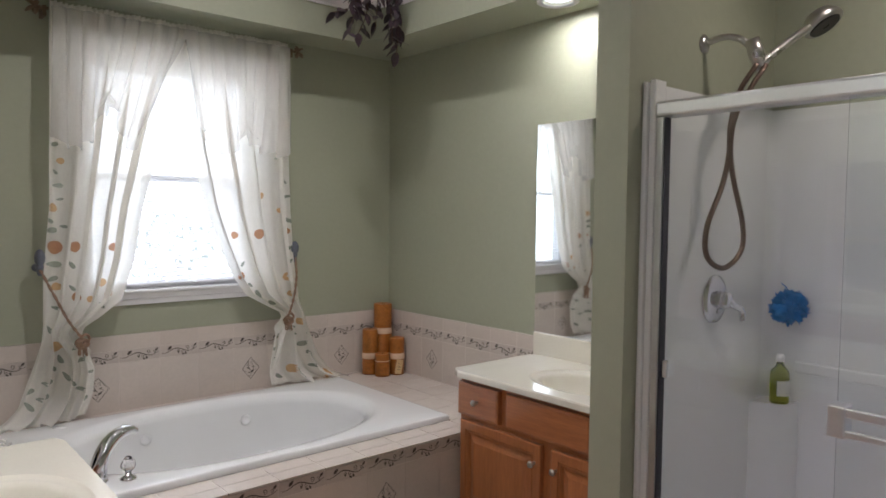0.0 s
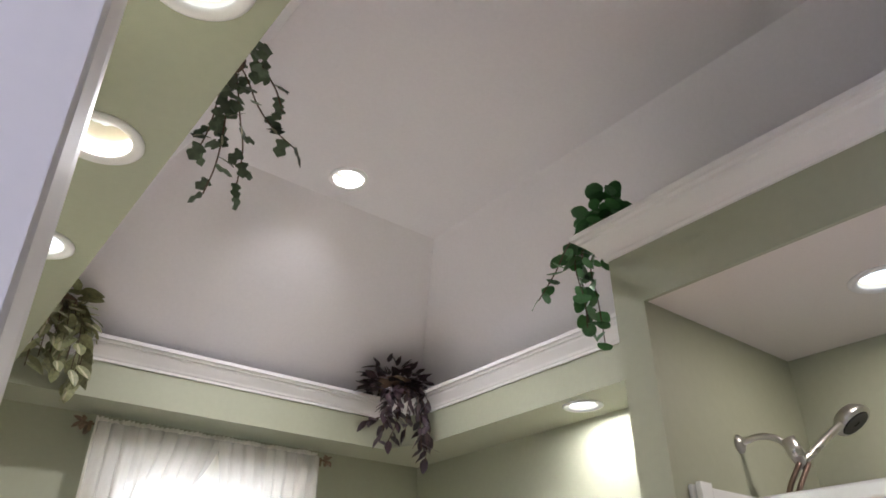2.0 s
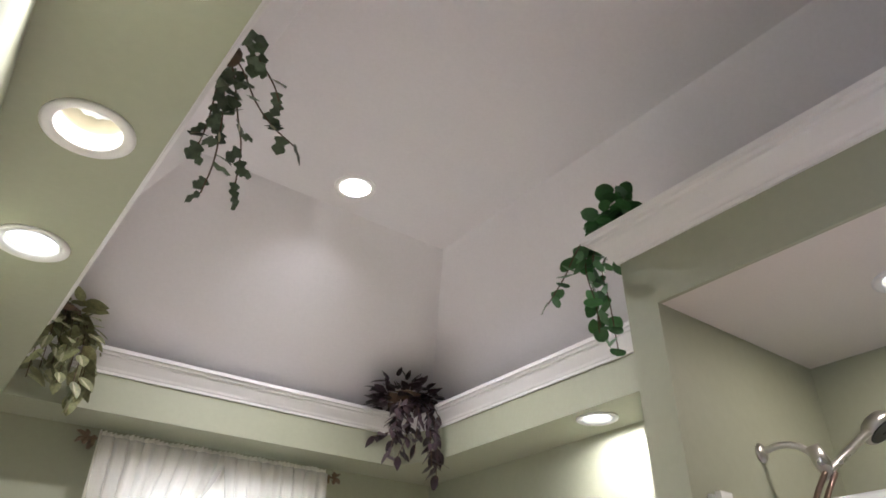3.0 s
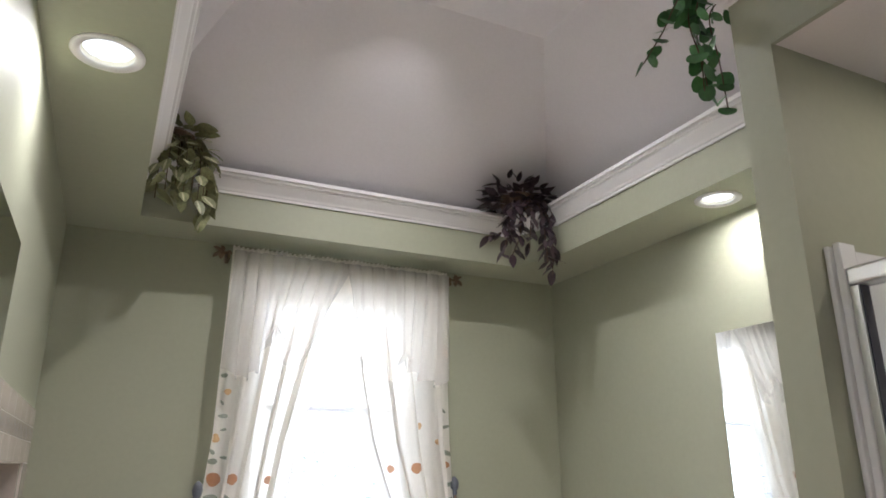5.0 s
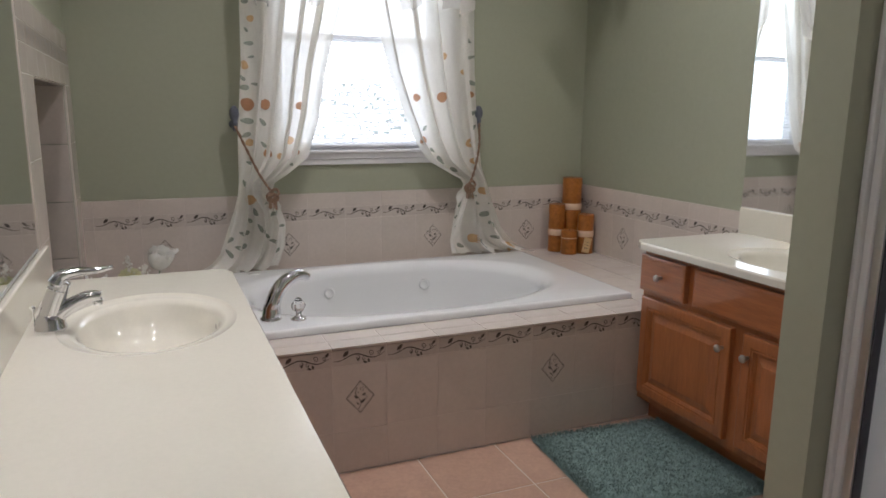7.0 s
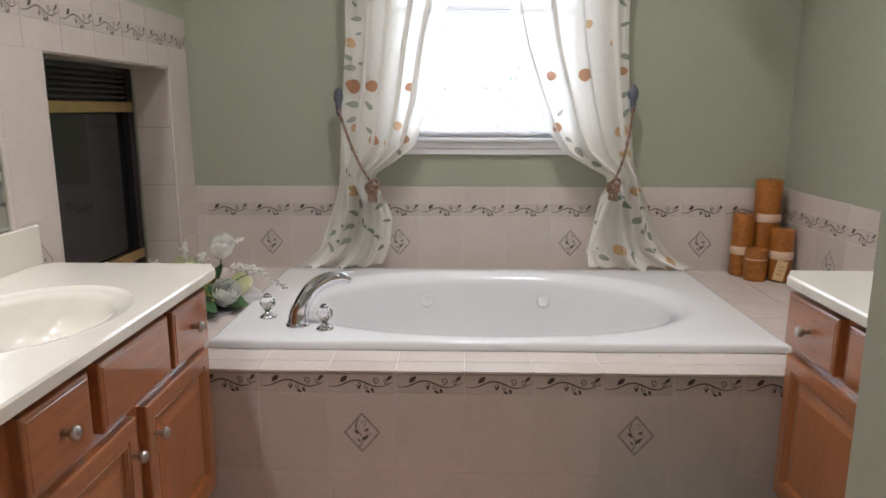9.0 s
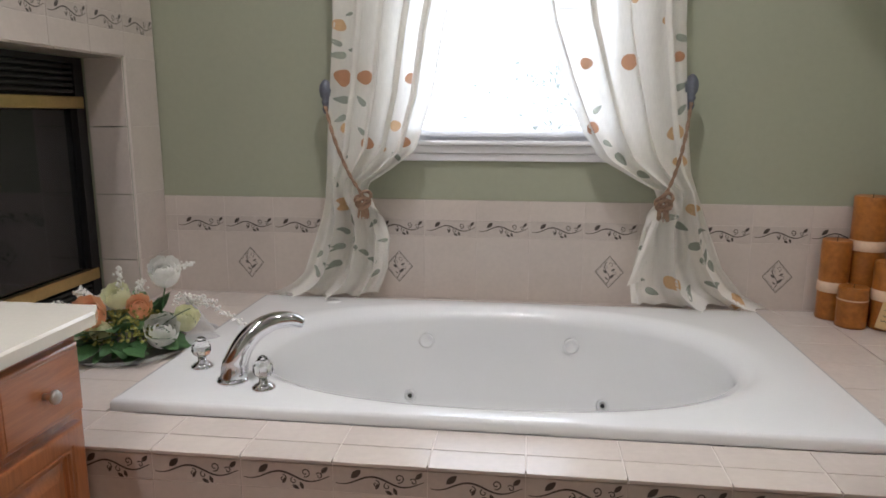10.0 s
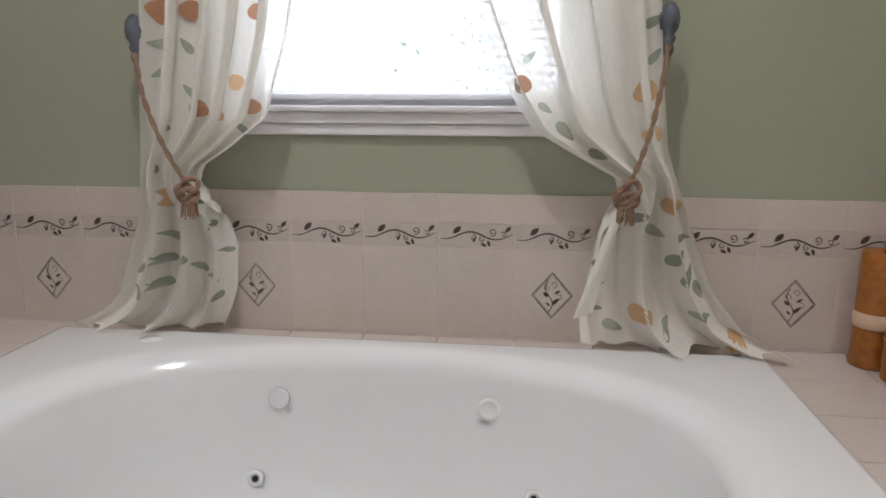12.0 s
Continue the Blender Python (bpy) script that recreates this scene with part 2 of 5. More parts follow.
def tube(points, radius, n=10, bm=None, flat=1.0):
    """Round bar along a path; radius may be a list."""
    b = bmesh.new() if bm is None else bm
    pts = [Vector(p) for p in points]
    rings = []
    up = Vector((0.13, 0.29, 0.95)).normalized()
    for i, p in enumerate(pts):
        d = (pts[min(i + 1, len(pts) - 1)] - pts[max(i - 1, 0)]).normalized()
        s = d.cross(up)
        if s.length < 1e-4:
            s = d.cross(Vector((1, 0, 0)))
        s.normalize()
        u = s.cross(d).normalized()
        r = radius[i] if isinstance(radius, (list, tuple)) else radius
        rings.append([b.verts.new(p + s * (r * math.cos(2 * math.pi * k / n)) + u * (flat * r * math.sin(2 * math.pi * k / n))) for k in range(n)])
    for a, c in zip(rings, rings[1:]):
        for k in range(n):
            b.faces.new((a[k], a[(k + 1) % n], c[(k + 1) % n], c[k]))
    b.faces.new(rings[0][::-1])
    b.faces.new(rings[-1])
    return b


def smooth_path(points, n=8):
    """Catmull-Rom through the points."""
    p = [Vector(q) for q in points]
    p = [p[0] * 2 - p[1]] + p + [p[-1] * 2 - p[-2]]
    out = []
    for i in range(1, len(p) - 2):
        for k in range(n):
            t = k / n
            out.append(0.5 * ((2 * p[i]) + (p[i + 1] - p[i - 1]) * t + (2 * p[i - 1] - 5 * p[i] + 4 * p[i + 1] - p[i + 2]) * t * t + (3 * p[i] - p[i - 1] - 3 * p[i + 1] + p[i + 2]) * t ** 3))
    out.append(p[-2])
    return out


def grid(fn, nu, nv, bm=None, closed=False):
    b = bmesh.new() if bm is None else bm
    vs = [[b.verts.new(fn(i / nu, j / nv)) for j in range(nv + 1)] for i in range(nu + (0 if closed else 1))]
    m = len(vs)
    for i in range(nu):
        for j in range(nv):
            b.faces.new((vs[i][j], vs[(i + 1) % m][j], vs[(i + 1) % m][j + 1], vs[i][j + 1]))
    return b


def holed_plate(x0, x1, y0, y1, z, holes, up=False, bm=None, n=32):
    """A flat plate with oval holes (cx, cy, rx, ry), strung along y, each in a cell of its own."""
    b = bmesh.new() if bm is None else bm

    def quad(a, c, d, e):
        f = b.faces.new([b.verts.new((*q, z)) for q in (a, c, d, e)])
        if (f.normal.z if f.normal.length else 0) == 0:
            f.normal_update()
        if (f.normal.z > 0) != up:
            f.normal_flip()
    y = y0
    for cx, cy, rx, ry in sorted(holes, key=lambda h: h[1]):
        a0, a1 = cy - ry * 1.15, cy + ry * 1.15
        if a0 > y:
            quad((x0, y), (x1, y), (x1, a0), (x0, a0))
        outer, inner = [], []
        for i in range(n):
            a = 2 * math.pi * i / n + math.pi / 4
            c, s = math.cos(a), math.sin(a)
            k = 1 / max(abs(c), abs(s))
            u, v = c * k, s * k
            outer.append(b.verts.new((cx + (u * (x1 - cx) if u > 0 else u * (cx - x0)), cy + v * ry * 1.15, z)))
            inner.append(b.verts.new((cx + rx * c, cy + ry * s, z)))
        for i in range(n):
            j = (i + 1) % n
            f = b.faces.new((outer[i], outer[j], inner[j], inner[i]))
            f.normal_update()
            if (f.normal.z > 0) != up:
                f.normal_flip()
        y = a1
    if y < y1:
        quad((x0, y), (x1, y), (x1, y1), (x0, y1))
    return b


def sweep(path, profile, closed=False):
    """A moulding: profile (out, up) pairs swept with mitres along a plan path of (x, y); out is to the path's right."""
    b = bmesh.new()
    p = [Vector((q[0], q[1])) for q in path]
    rows = []
    for i, q in enumerate(p):
        d0 = (q - p[i - 1]).normalized() if i else (p[1] - q).normalized()
        d1 = (p[i + 1] - q).normalized() if i < len(p) - 1 else d0
        n0, n1 = Vector((d0.y, -d0.x)), Vector((d1.y, -d1.x))
        m = (n0 + n1)
        m = m / max(m.dot(n0), 0.2)
        rows.append([b.verts.new((q.x + m.x * o, q.y + m.y * o, u)) for o, u in profile])
    for a, c in zip(rows, rows[1:]):
        for k in range(len(profile)):
            l = (k + 1) % len(profile)
            b.faces.new((a[k], a[l], c[l], c[k]))
    b.faces.new(rows[0])
    b.faces.new(rows[-1][::-1])
    bmesh.ops.recalc_face_normals(b, faces=b.faces)
    return b

# ---- structure ----
XL, XR, YN = -1.375, 1.388, -4.35
DECK = 0.485


def setting(name, bm, mat, label, category, smooth=False):
    return tagged(link(name, bm, mat, None, smooth), label, category, kind="structure")


floor_bm = box(XL - 1.6, XR + 0.2, YN - 0.2, 0.15, -0.12, -0.0022)
floor = setting("floor", floor_bm, GROUT, "beige square ceramic tile floor with pale grout", "floor")
# window wall with its opening
WX0, WX1, WZ0, WZ1 = -0.45, 0.45, 1.10, 2.27
b = box(XL - 0.12, WX0, 0, 0.14, 0, 3.7)
box(WX1, XR + 0.12, 0, 0.14, 0, 3.7, bm=b)
box(WX0, WX1, 0, 0.14, 0, WZ0, bm=b)
box(WX0, WX1, 0, 0.14, WZ1, 3.7, bm=b)
setting("wall_north", b, PAINT, "sage green painted window wall", "wall")
# fireplace wall with the firebox recess and the entry doorway
FY0, FY1, FZ1 = -1.135, -0.215, 1.405
DY0, DY1, DZ = -4.22, -3.42, 2.06
b = box(XL - 0.12, XL, FY1, 0, 0, 3.7)
box(XL - 0.12, XL, DY1, FY0, 0, 3.7, bm=b)
box(XL - 0.12, XL, FY0, FY1, FZ1, 3.7, bm=b)
box(XL - 0.12, XL, FY0, FY1, 0, DECK, bm=b)
for y0, y1, z0, z1 in ((FY0 - 0.06, FY0, 0.4, 1.5), (FY1, FY1 + 0.06, 0.4, 1.5), (FY0, FY1, FZ1, 1.5), (FY0, FY1, 0.4, DECK)):
    box(XL - 0.40, XL - 0.12, y0, y1, z0, z1, bm=b)
box(XL - 0.46, XL - 0.40, FY0 - 0.06, FY1 + 0.06, 0.4, 1.5, bm=b)
box(XL - 0.12, XL, DY0, DY1, DZ, 3.7, bm=b)
box(XL - 0.12, XL, YN, DY0, 0, 3.7, bm=b)
setting("wall_west", b, PAINT, "sage green painted wall beside vanity", "wall")
setting("wall_east", box(XR, XR + 0.12, YN, 0, 0, 3.7), PAINT, "sage green painted wall with wide mirror", "wall")
setting("wall_south", box(XL - 0.12, XR + 0.12, YN - 0.12, YN, 0, 3.7), PAINT, "sage green painted wall", "wall")
# room beyond the doorway, plain
b = box(XL - 1.5, XL - 1.4, YN, -2.6, 0, 2.6)
box(XL - 1.5, XL - 0.12, -2.7, -2.6, 0, 2.6, bm=b)
box(XL - 1.5, XL - 0.12, YN - 0.1, YN, 0, 2.6, bm=b)
setting("wall_hall", b, PAINT, "plain painted hall walls", "wall")
setting("ceiling_hall", box(XL - 1.5, XL - 0.12, YN, -2.6, 2.5, 2.6), CEIL, "plain white hall ceiling", "ceiling")

# tray ceiling: sloped sides up to a flat field
SX0, SX1, SY1 = -1.06, 1.05, -0.28
b = bmesh.new()
BZ, TZ = 2.70, 3.48
base = [(XL, -0.02), (XR, -0.02), (XR, YN), (XL, YN)]
top = [(-0.70, -1.06), (0.69, -1.06), (0.69, -3.6), (-0.70, -3.6)]
base_v = [b.verts.new((x, y, BZ)) for x, y in base]
low = [(-1.33, -0.04), (1.34, -0.04), (1.34, YN + 0.05), (-1.33, YN + 0.05)]
low_v = [b.verts.new((x, y, BZ)) for x, y in low]
top_v = [b.verts.new((x, y, TZ)) for x, y in top]
for i in range(4):
    j = (i + 1) % 4
    b.faces.new((base_v[j], base_v[i], low_v[i], low_v[j]))
    b.faces.new((low_v[j], low_v[i], top_v[i], top_v[j]))
holed_plate(-0.70, 0.69, -3.6, -1.06, TZ, [(*LIGHT_A, 0.072, 0.072)], bm=b)
setting("ceiling", b, CEIL, "white painted tray ceiling with sloped sides", "ceiling")

# soffits round the tray, with the holes of the can lights
CORNER, TURN = (0.93, SY1), (SX1, -0.58)


def face(b, pts):
    return b.faces.new([b.verts.new(p) for p in pts])


def soffit(name, b, fascia, lid):
    for p, q in zip(fascia, fascia[1:]):
        face(b, [(*p, SOFFIT), (*q, SOFFIT), (*q, 2.765), (*p, 2.765)])
    face(b, [(*p, 2.69) for p in lid])
    bmesh.ops.remove_doubles(b, verts=b.verts, dist=0.0005)
    bmesh.ops.recalc_face_normals(b, faces=b.faces)
    setting(name, b, PAINT, "sage green dropped soffit with recessed lights", "soffit")


b = holed_plate(XL, SX0, YN, 0, SOFFIT, [(cx, cy, 0.072, 0.072) for cx, cy in CANS[1:]])
soffit("soffit_west", b, [(SX0, YN), (SX0, SY1)], [(XL, YN), (SX0, YN), (SX0, 0), (XL, 0)])
b = bmesh.new()
face(b, [(SX0, 0, SOFFIT), (SX1, 0, SOFFIT), (*TURN, SOFFIT), (*CORNER, SOFFIT), (SX0, SY1, SOFFIT)][::-1])
soffit("soffit_north", b, [(SX0, SY1), CORNER, TURN], [(SX0, SY1), CORNER, TURN, (SX1, 0), (SX0, 0)])
b = holed_plate(SX1, XR, -2.42, 0, SOFFIT, [(CANS[0][0], CANS[0][1], 0.072, 0.072)])
soffit("soffit_east", b, [TURN, (SX1, -2.42)], [(SX1, -2.42), (XR, -2.42), (XR, 0), (SX1, 0)])

# shower enclosure walls
SHX, SHY, SHB, SHZ = 0.385, -2.42, 1.295, 2.465
setting("wall_shower_end", box(SHX, XR, SHY - 0.115, SHY, 0, 2.70), PAINT, "sage green shower end wall beside vanity", "wall")
setting("wall_shower_header", box(SHX, SHX + 0.016, YN, SHY - 0.115, SHZ, 2.70), PAINT, "sage green header above the shower door", "wall")
setting("wall_shower_back", box(SHB, XR, -3.95, SHY - 0.115, 0, SHZ + 0.015), PAINT, "sage green wall above shower surround", "wall")
setting("wall_shower_near", box(SHX, XR, YN, -3.95, 0, SHZ + 0.015), PAINT, "sage green near shower wall", "wall")
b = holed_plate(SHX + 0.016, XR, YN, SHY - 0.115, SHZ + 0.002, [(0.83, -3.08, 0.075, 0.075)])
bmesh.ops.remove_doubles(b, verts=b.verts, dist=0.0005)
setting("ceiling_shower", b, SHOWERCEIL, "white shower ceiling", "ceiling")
setting("ledge_shower", box(SHX + 0.016, XR, YN, SHY - 0.115, 2.68, 2.70), PAINT, "painted top of the shower box", "ledge")
# crown moulding on the fascia and round the shower box
PROFILE = [(0.0, 2.672), (0.009, 2.672), (0.011, 2.683), (0.016, 2.687), (0.022, 2.698), (0.036, 2.715), (0.050, 2.733), (0.054, 2.743), (0.064, 2.746), (0.068, 2.757), (0.078, 2.760), (0.080, 2.777), (0.0, 2.777)]
CROWN = [(SX0, YN), (SX0, SY1), (0.93, SY1), (SX1, -0.58), (SX1, SHY)]
setting("trim_crown", sweep(CROWN, PROFILE), TRIM, "white crown moulding round the tray", "crown moulding")
SHOWER_PROFILE = [(o * 1.12, u - 0.018) for o, u in PROFILE]
setting("trim_crown_shower", sweep([(SX1, SHY), (SHX, SHY), (SHX, YN)], SHOWER_PROFILE), TRIM, "white crown moulding round the shower box", "crown moulding")

# door casing at the entry
CAS = [(0.0, 0.0), (0.010, 0.0), (0.016, 0.012), (0.016, 0.03), (0.021, 0.045), (0.021, 0.068), (0.0, 0.068)]


def casing_post(y, sign):
    b = bmesh.new()
    lo = [b.verts.new((XL + o, y + sign * w, 0)) for o, w in CAS]
    hi = [b.verts.new((XL + o, y + sign * w, DZ + 0.066)) for o, w in CAS]
    for k in range(len(CAS)):
        l = (k + 1) % len(CAS)
        b.faces.new((lo[k], lo[l], hi[l], hi[k]))
    b.faces.new(lo[::-1])
    b.faces.new(hi)
    bmesh.ops.recalc_face_normals(b, faces=b.faces)
    return b


door_1 = thing("door_1", (0, 0, 0), "white painted door frame with moulded casing", "door frame")
door_1["kind"] = "structure"
part("casing", casing_post(DY1, 1), TRIM, door_1)
part("casing", casing_post(DY0, -1), TRIM, door_1)
part("head_casing", box(XL, XL + 0.021, DY0, DY1, DZ, DZ + 0.066, 0.004), TRIM, door_1)
part("jamb", box(XL - 0.12, XL + 0.006, DY1 - 0.018, DY1 - 0.001, 0, DZ - 0.002), TRIM, door_1)
part("jamb", box(XL - 0.12, XL + 0.006, DY0 + 0.001, DY0 + 0.018, 0, DZ - 0.002), TRIM, door_1)
part("head_jamb", box(XL - 0.12, XL + 0.006, DY0 + 0.02, DY1 - 0.02, DZ - 0.02, DZ - 0.003), TRIM, door_1)

# ---- window ----
window_1 = thing("window_1", (0, 0, 0), "white vinyl double-hung window with deep sill", "window")
window_1["kind"] = "structure"
b = box(WX0, WX0 + 0.045, 0.05, 0.12, WZ0, WZ1)
box(WX1 - 0.045, WX1, 0.05, 0.12, WZ0, WZ1, bm=b)
box(WX0 + 0.045, WX1 - 0.045, 0.05, 0.12, WZ1 - 0.045, WZ1, bm=b)
box(WX0 + 0.045, WX1 - 0.045, 0.05, 0.12, WZ0, WZ0 + 0.035, bm=b)
part("window_frame", b, VINYL, window_1)
part("meeting_rail", box(WX0 + 0.045, WX1 - 0.045, 0.055, 0.10, 1.664, 1.692, 0.004), VINYL, window_1)
b = box(WX0 - 0.06, WX1 + 0.06, -0.035, 0.05, 1.088, 1.104, 0.005)
part("window_sill", b, TRIM, window_1)
b = box(WX0 - 0.045, WX1 + 0.045, -0.022, 0, 1.058, 1.088, 0.004)
box(WX0 - 0.04, WX1 + 0.04, -0.014, 0, 1.028, 1.0575, 0.004, bm=b)
part("apron", b, TRIM, window_1)
for x0, x1 in ((WX0 - 0.055, WX0 - 0.002), (WX1 + 0.002, WX1 + 0.055)):
    part("side_casing", box(x0, x1, -0.016, -0.001, 1.104, WZ1 + 0.05, 0.004), TRIM, window_1)
part("head_casing", box(WX0 - 0.001, WX1 + 0.001, -0.016, -0.001, WZ1 + 0.002, WZ1 + 0.05, 0.004), TRIM, window_1)
for z0, z1, y in ((WZ0 + 0.035, 1.66, 0.07), (1.70, WZ1 - 0.045, 0.09)):
    p = part("pane", box(WX0 + 0.045, WX1 - 0.045, y, y + 0.004, z0, z1), GLASS, window_1)
    p.visible_shadow = False
# mini blind lowered behind the lower sash
blind = thing("window_blind", (0, 0.035, 1.12), "white horizontal mini blind with open slats", "blind")
slat_bm = grid(lambda u, v: (-0.395 + 0.79 * u, 0.012 * (2 * v - 1), 0.002 * math.sin(math.pi * v) + 0.010 * (v - 0.5)), 1, 4)
slat = part("slat", slat_bm, SLAT, blind)
slat.location = (0, 0, 0.02)
for i in range(1, 25):
    twin(slat, "slat", blind, (0, 0, 0.02 + 0.022 * i))
part("bottom_rail", box(-0.395, 0.395, -0.012, 0.012, 0.0, 0.012, 0.003), VINYL, blind)
part("head_rail", box(-0.395, 0.395, -0.012, 0.012, 0.555, 0.575, 0.003), SLAT, blind)
for x in (-0.3, 0.0, 0.3):
    part("ladder_cord", box(x - 0.001, x + 0.001, -0.0135, -0.0125, 0.01, 0.555), VINYL, blind)

# ---- outdoors ----
b = bmesh.new()
face(b, [(-14, 9, -3), (14, 9, -3), (14, 9, 9), (-14, 9, 9)])
setting("backdrop", b, OUTSIDE, "bright hazy daylight outside the window", "backdrop")
b = bmesh.new()
face(b, [(-14, 0.2, -0.6), (14, 0.2, -0.6), (14, 9, -0.6), (-14, 9, -0.6)])
setting("ground", b, GREENS, "green lawn outside the window", "ground")
# loose shrub leaves that glow by themselves to look daylit
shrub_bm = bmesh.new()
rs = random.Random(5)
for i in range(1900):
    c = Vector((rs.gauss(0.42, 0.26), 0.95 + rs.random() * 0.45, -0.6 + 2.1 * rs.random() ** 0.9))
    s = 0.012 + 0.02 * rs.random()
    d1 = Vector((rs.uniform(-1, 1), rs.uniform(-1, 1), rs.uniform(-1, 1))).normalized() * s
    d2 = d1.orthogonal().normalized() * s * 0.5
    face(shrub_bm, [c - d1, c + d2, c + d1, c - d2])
tagged(link("shrub", shrub_bm, SHRUB), "leafy shrub outside, its daylight put in as glow", "shrub", kind="stuff")

# ---- tub deck ----
DF = -1.335
b = box(XL, XR, DF + 0.008, -0.79 - 0.37, 0, DECK - 0.008)
box(XL, -0.86, -1.16, 0, 0, DECK - 0.008, bm=b)
box(0.86, XR, -1.16, 0, 0, DECK - 0.008, bm=b)
box(-0.86, 0.86, -0.19, 0, 0, DECK - 0.008, bm=b)
deck = setting("tub_deck", b, GROUT, "cream tiled tub deck with vine border tiles", "tub deck")

# acrylic tub with oval basin
tub = thing("bathtub", (0, -0.645, DECK), "glossy white oval jetted drop-in bathtub", "bathtub")
TX, TY, TH = 0.915, 0.515, 0.02
EX, EY = 0.735, 0.44


def oval(a, ex, ey, p=2.3):
    c, s = math.cos(a), math.sin(a)
    return ex * math.copysign(abs(c) ** (2 / p), c), ey * math.copysign(abs(s) ** (2 / p), s)


NB = 96


def tub_ring(k, a):
    """Rings from the outer lip over the rim and down the basin."""
    c, s = math.cos(a), math.sin(a)
    q = 1 / max(abs(c), abs(s))
    sx, sy = c * q, s * q
    rect = (sx * TX, sy * TY)
    if k == 0:
        return (rect[0], rect[1], 0.0)
    if k == 1:
        return (rect[0], rect[1], TH)
    if k == 2:
        return (rect[0] * 0.994, rect[1] * 0.990, TH + 0.008)
    if k == 3:
        return (rect[0] * 0.985, rect[1] * 0.975, TH + 0.009)
    k -= 1
    steps = [(1.085, 0.0095 + TH), (1.045, 0.009 + TH), (1.005, 0.004 + TH), (0.985, -0.004 + TH), (0.945, -0.012 + TH), (0.930, -0.020), (0.918, -0.08), (0.90, -0.20), (0.86, -0.30), (0.80, -0.37), (0.66, -0.405), (0.3, -0.41)]
    f, z = steps[k - 3]
    x, y = oval(a, EX * f, EY * f)
    return (x + 0.02 * min(1, -min(z, 0) * 3), y, z)


b = bmesh.new()
rings = [[b.verts.new(tub_ring(k, 2 * math.pi * i / NB)) for i in range(NB)] for k in range(16)]
for r0, r1 in zip(rings, rings[1:]):
    for i in range(NB):
        b.faces.new((r0[i], r0[(i + 1) % NB], r1[(i + 1) % NB], r1[i]))
b.faces.new(rings[-1])
part("shell", b, ACRYLIC, tub, smooth=True)


def basin_wall(x, z):
    """The y of the basin's far side at x, z (tub space)."""
    lv = [(0.945, 0.008), (0.930, -0.02), (0.918, -0.08), (0.90, -0.20), (0.86, -0.30), (0.80, -0.37)]
    f = float(np.interp(-z, [-q[1] for q in lv], [q[0] for q in lv]))
    p = 2.3
    return EY * f * max(0.0, 1 - abs((x - 0.02 * min(1, -z * 3)) / (EX * f)) ** p) ** (1 / p)


for x in (-0.26, 0.256):
    y = basin_wall(x, -0.087)
    cap = part("jet_cover", lathe([(0.028, 0.0), (0.028, 0.006), (0.022, 0.010), (0.018, 0.007), (0.002, 0.007)], 24, axis="Y"), ACRYLIC, tub, smooth=True)
    cap.location, cap.rotation_euler = (x, y - 0.002, -0.087), (radians(174), 0, 0)
for x in (-0.315, 0.368):
    y = basin_wall(x, -0.285)
    jet = part("jet", lathe([(0.022, 0.0), (0.021, 0.004), (0.013, 0.007), (0.011, 0.002), (0.002, 0.002)], 24, axis="Y"), ACRYLIC, tub, smooth=True)
    jet.location, jet.rotation_euler = (x, y - 0.003, -0.285), (radians(166), 0, 0)
    part("nozzle", lathe([(0.0075, 0.002), (0.0075, 0.0085), (0.002, 0.0085)], 16, axis="Y"), BLACKHOLE, jet)
part("overflow_button", lathe([(0.03, 0.027), (0.028, 0.0305), (0.004, 0.0315)], 24, at=(-0.62, 0.44, 0.0)), ACRYLIC, tub, smooth=True)

# roman tub filler and its two crystal handles
filler = thing("tub_filler", (-0.665, -1.005, DECK + 0.03), "curved chrome roman tub spout", "tub spout")
part("base", lathe([(0.041, 0), (0.041, 0.004), (0.037, 0.010)], 24), CHROME, filler, smooth=True)
sp = smooth_path([(0, 0, 0.0), (0.012, 0.008, 0.06), (0.042, 0.026, 0.115), (0.088, 0.051, 0.146), (0.132, 0.074, 0.150), (0.165, 0.090, 0.136)], 8)
part("spout", tube(sp, [0.036 - 0.009 * i / (len(sp) - 1) - 0.010 * (i / (len(sp) - 1)) ** 4 for i in range(len(sp))], 20, flat=0.85), CHROME, filler, smooth=True)
for px, py in ((-0.79, -0.92), (-0.565, -1.045)):
    h = thing("bath_tap", (px, py, DECK + 0.029), "clear faceted crystal tub handle on chrome base", "tub handle", "tub handles")
    part("base", lathe([(0.030, 0), (0.030, 0.006), (0.020, 0.014), (0.011, 0.018), (0.011, 0.030)], 24), CHROME, h, smooth=True)
    part("knob", lathe([(0.010, 0.030), (0.022, 0.040), (0.028, 0.052), (0.026, 0.066), (0.016, 0.076), (0.014, 0.082), (0.006, 0.088)], 8), CRYSTAL, h)

# ---- tiles ----
T = 0.203
BORDER = material("taupe_border_tile", (0.575, 0.505, 0.45), 0.25, var=0.08, scale=14, fine=80, obj_random=0.03, coat=0.15)
TILE_CACHE = {}


def tile_piece(parent, w, h, place, turn, mat=TILE, thick=0.008, name="tile"):
    """One glazed tile, face to local -y, centre at place."""
    key = (round(w, 3), round(h, 3), mat.name, thick)
    if key not in TILE_CACHE:
        o = link(name, box(-w / 2, w / 2, -thick, 0, -h / 2, h / 2, 0.0009), mat, parent)
        TILE_CACHE[key] = o.data
    else:
        o = new(name, TILE_CACHE[key])
        o.parent = parent
    o.matrix_basis = Matrix.LocRotScale(place, Euler(turn), None)
    return o


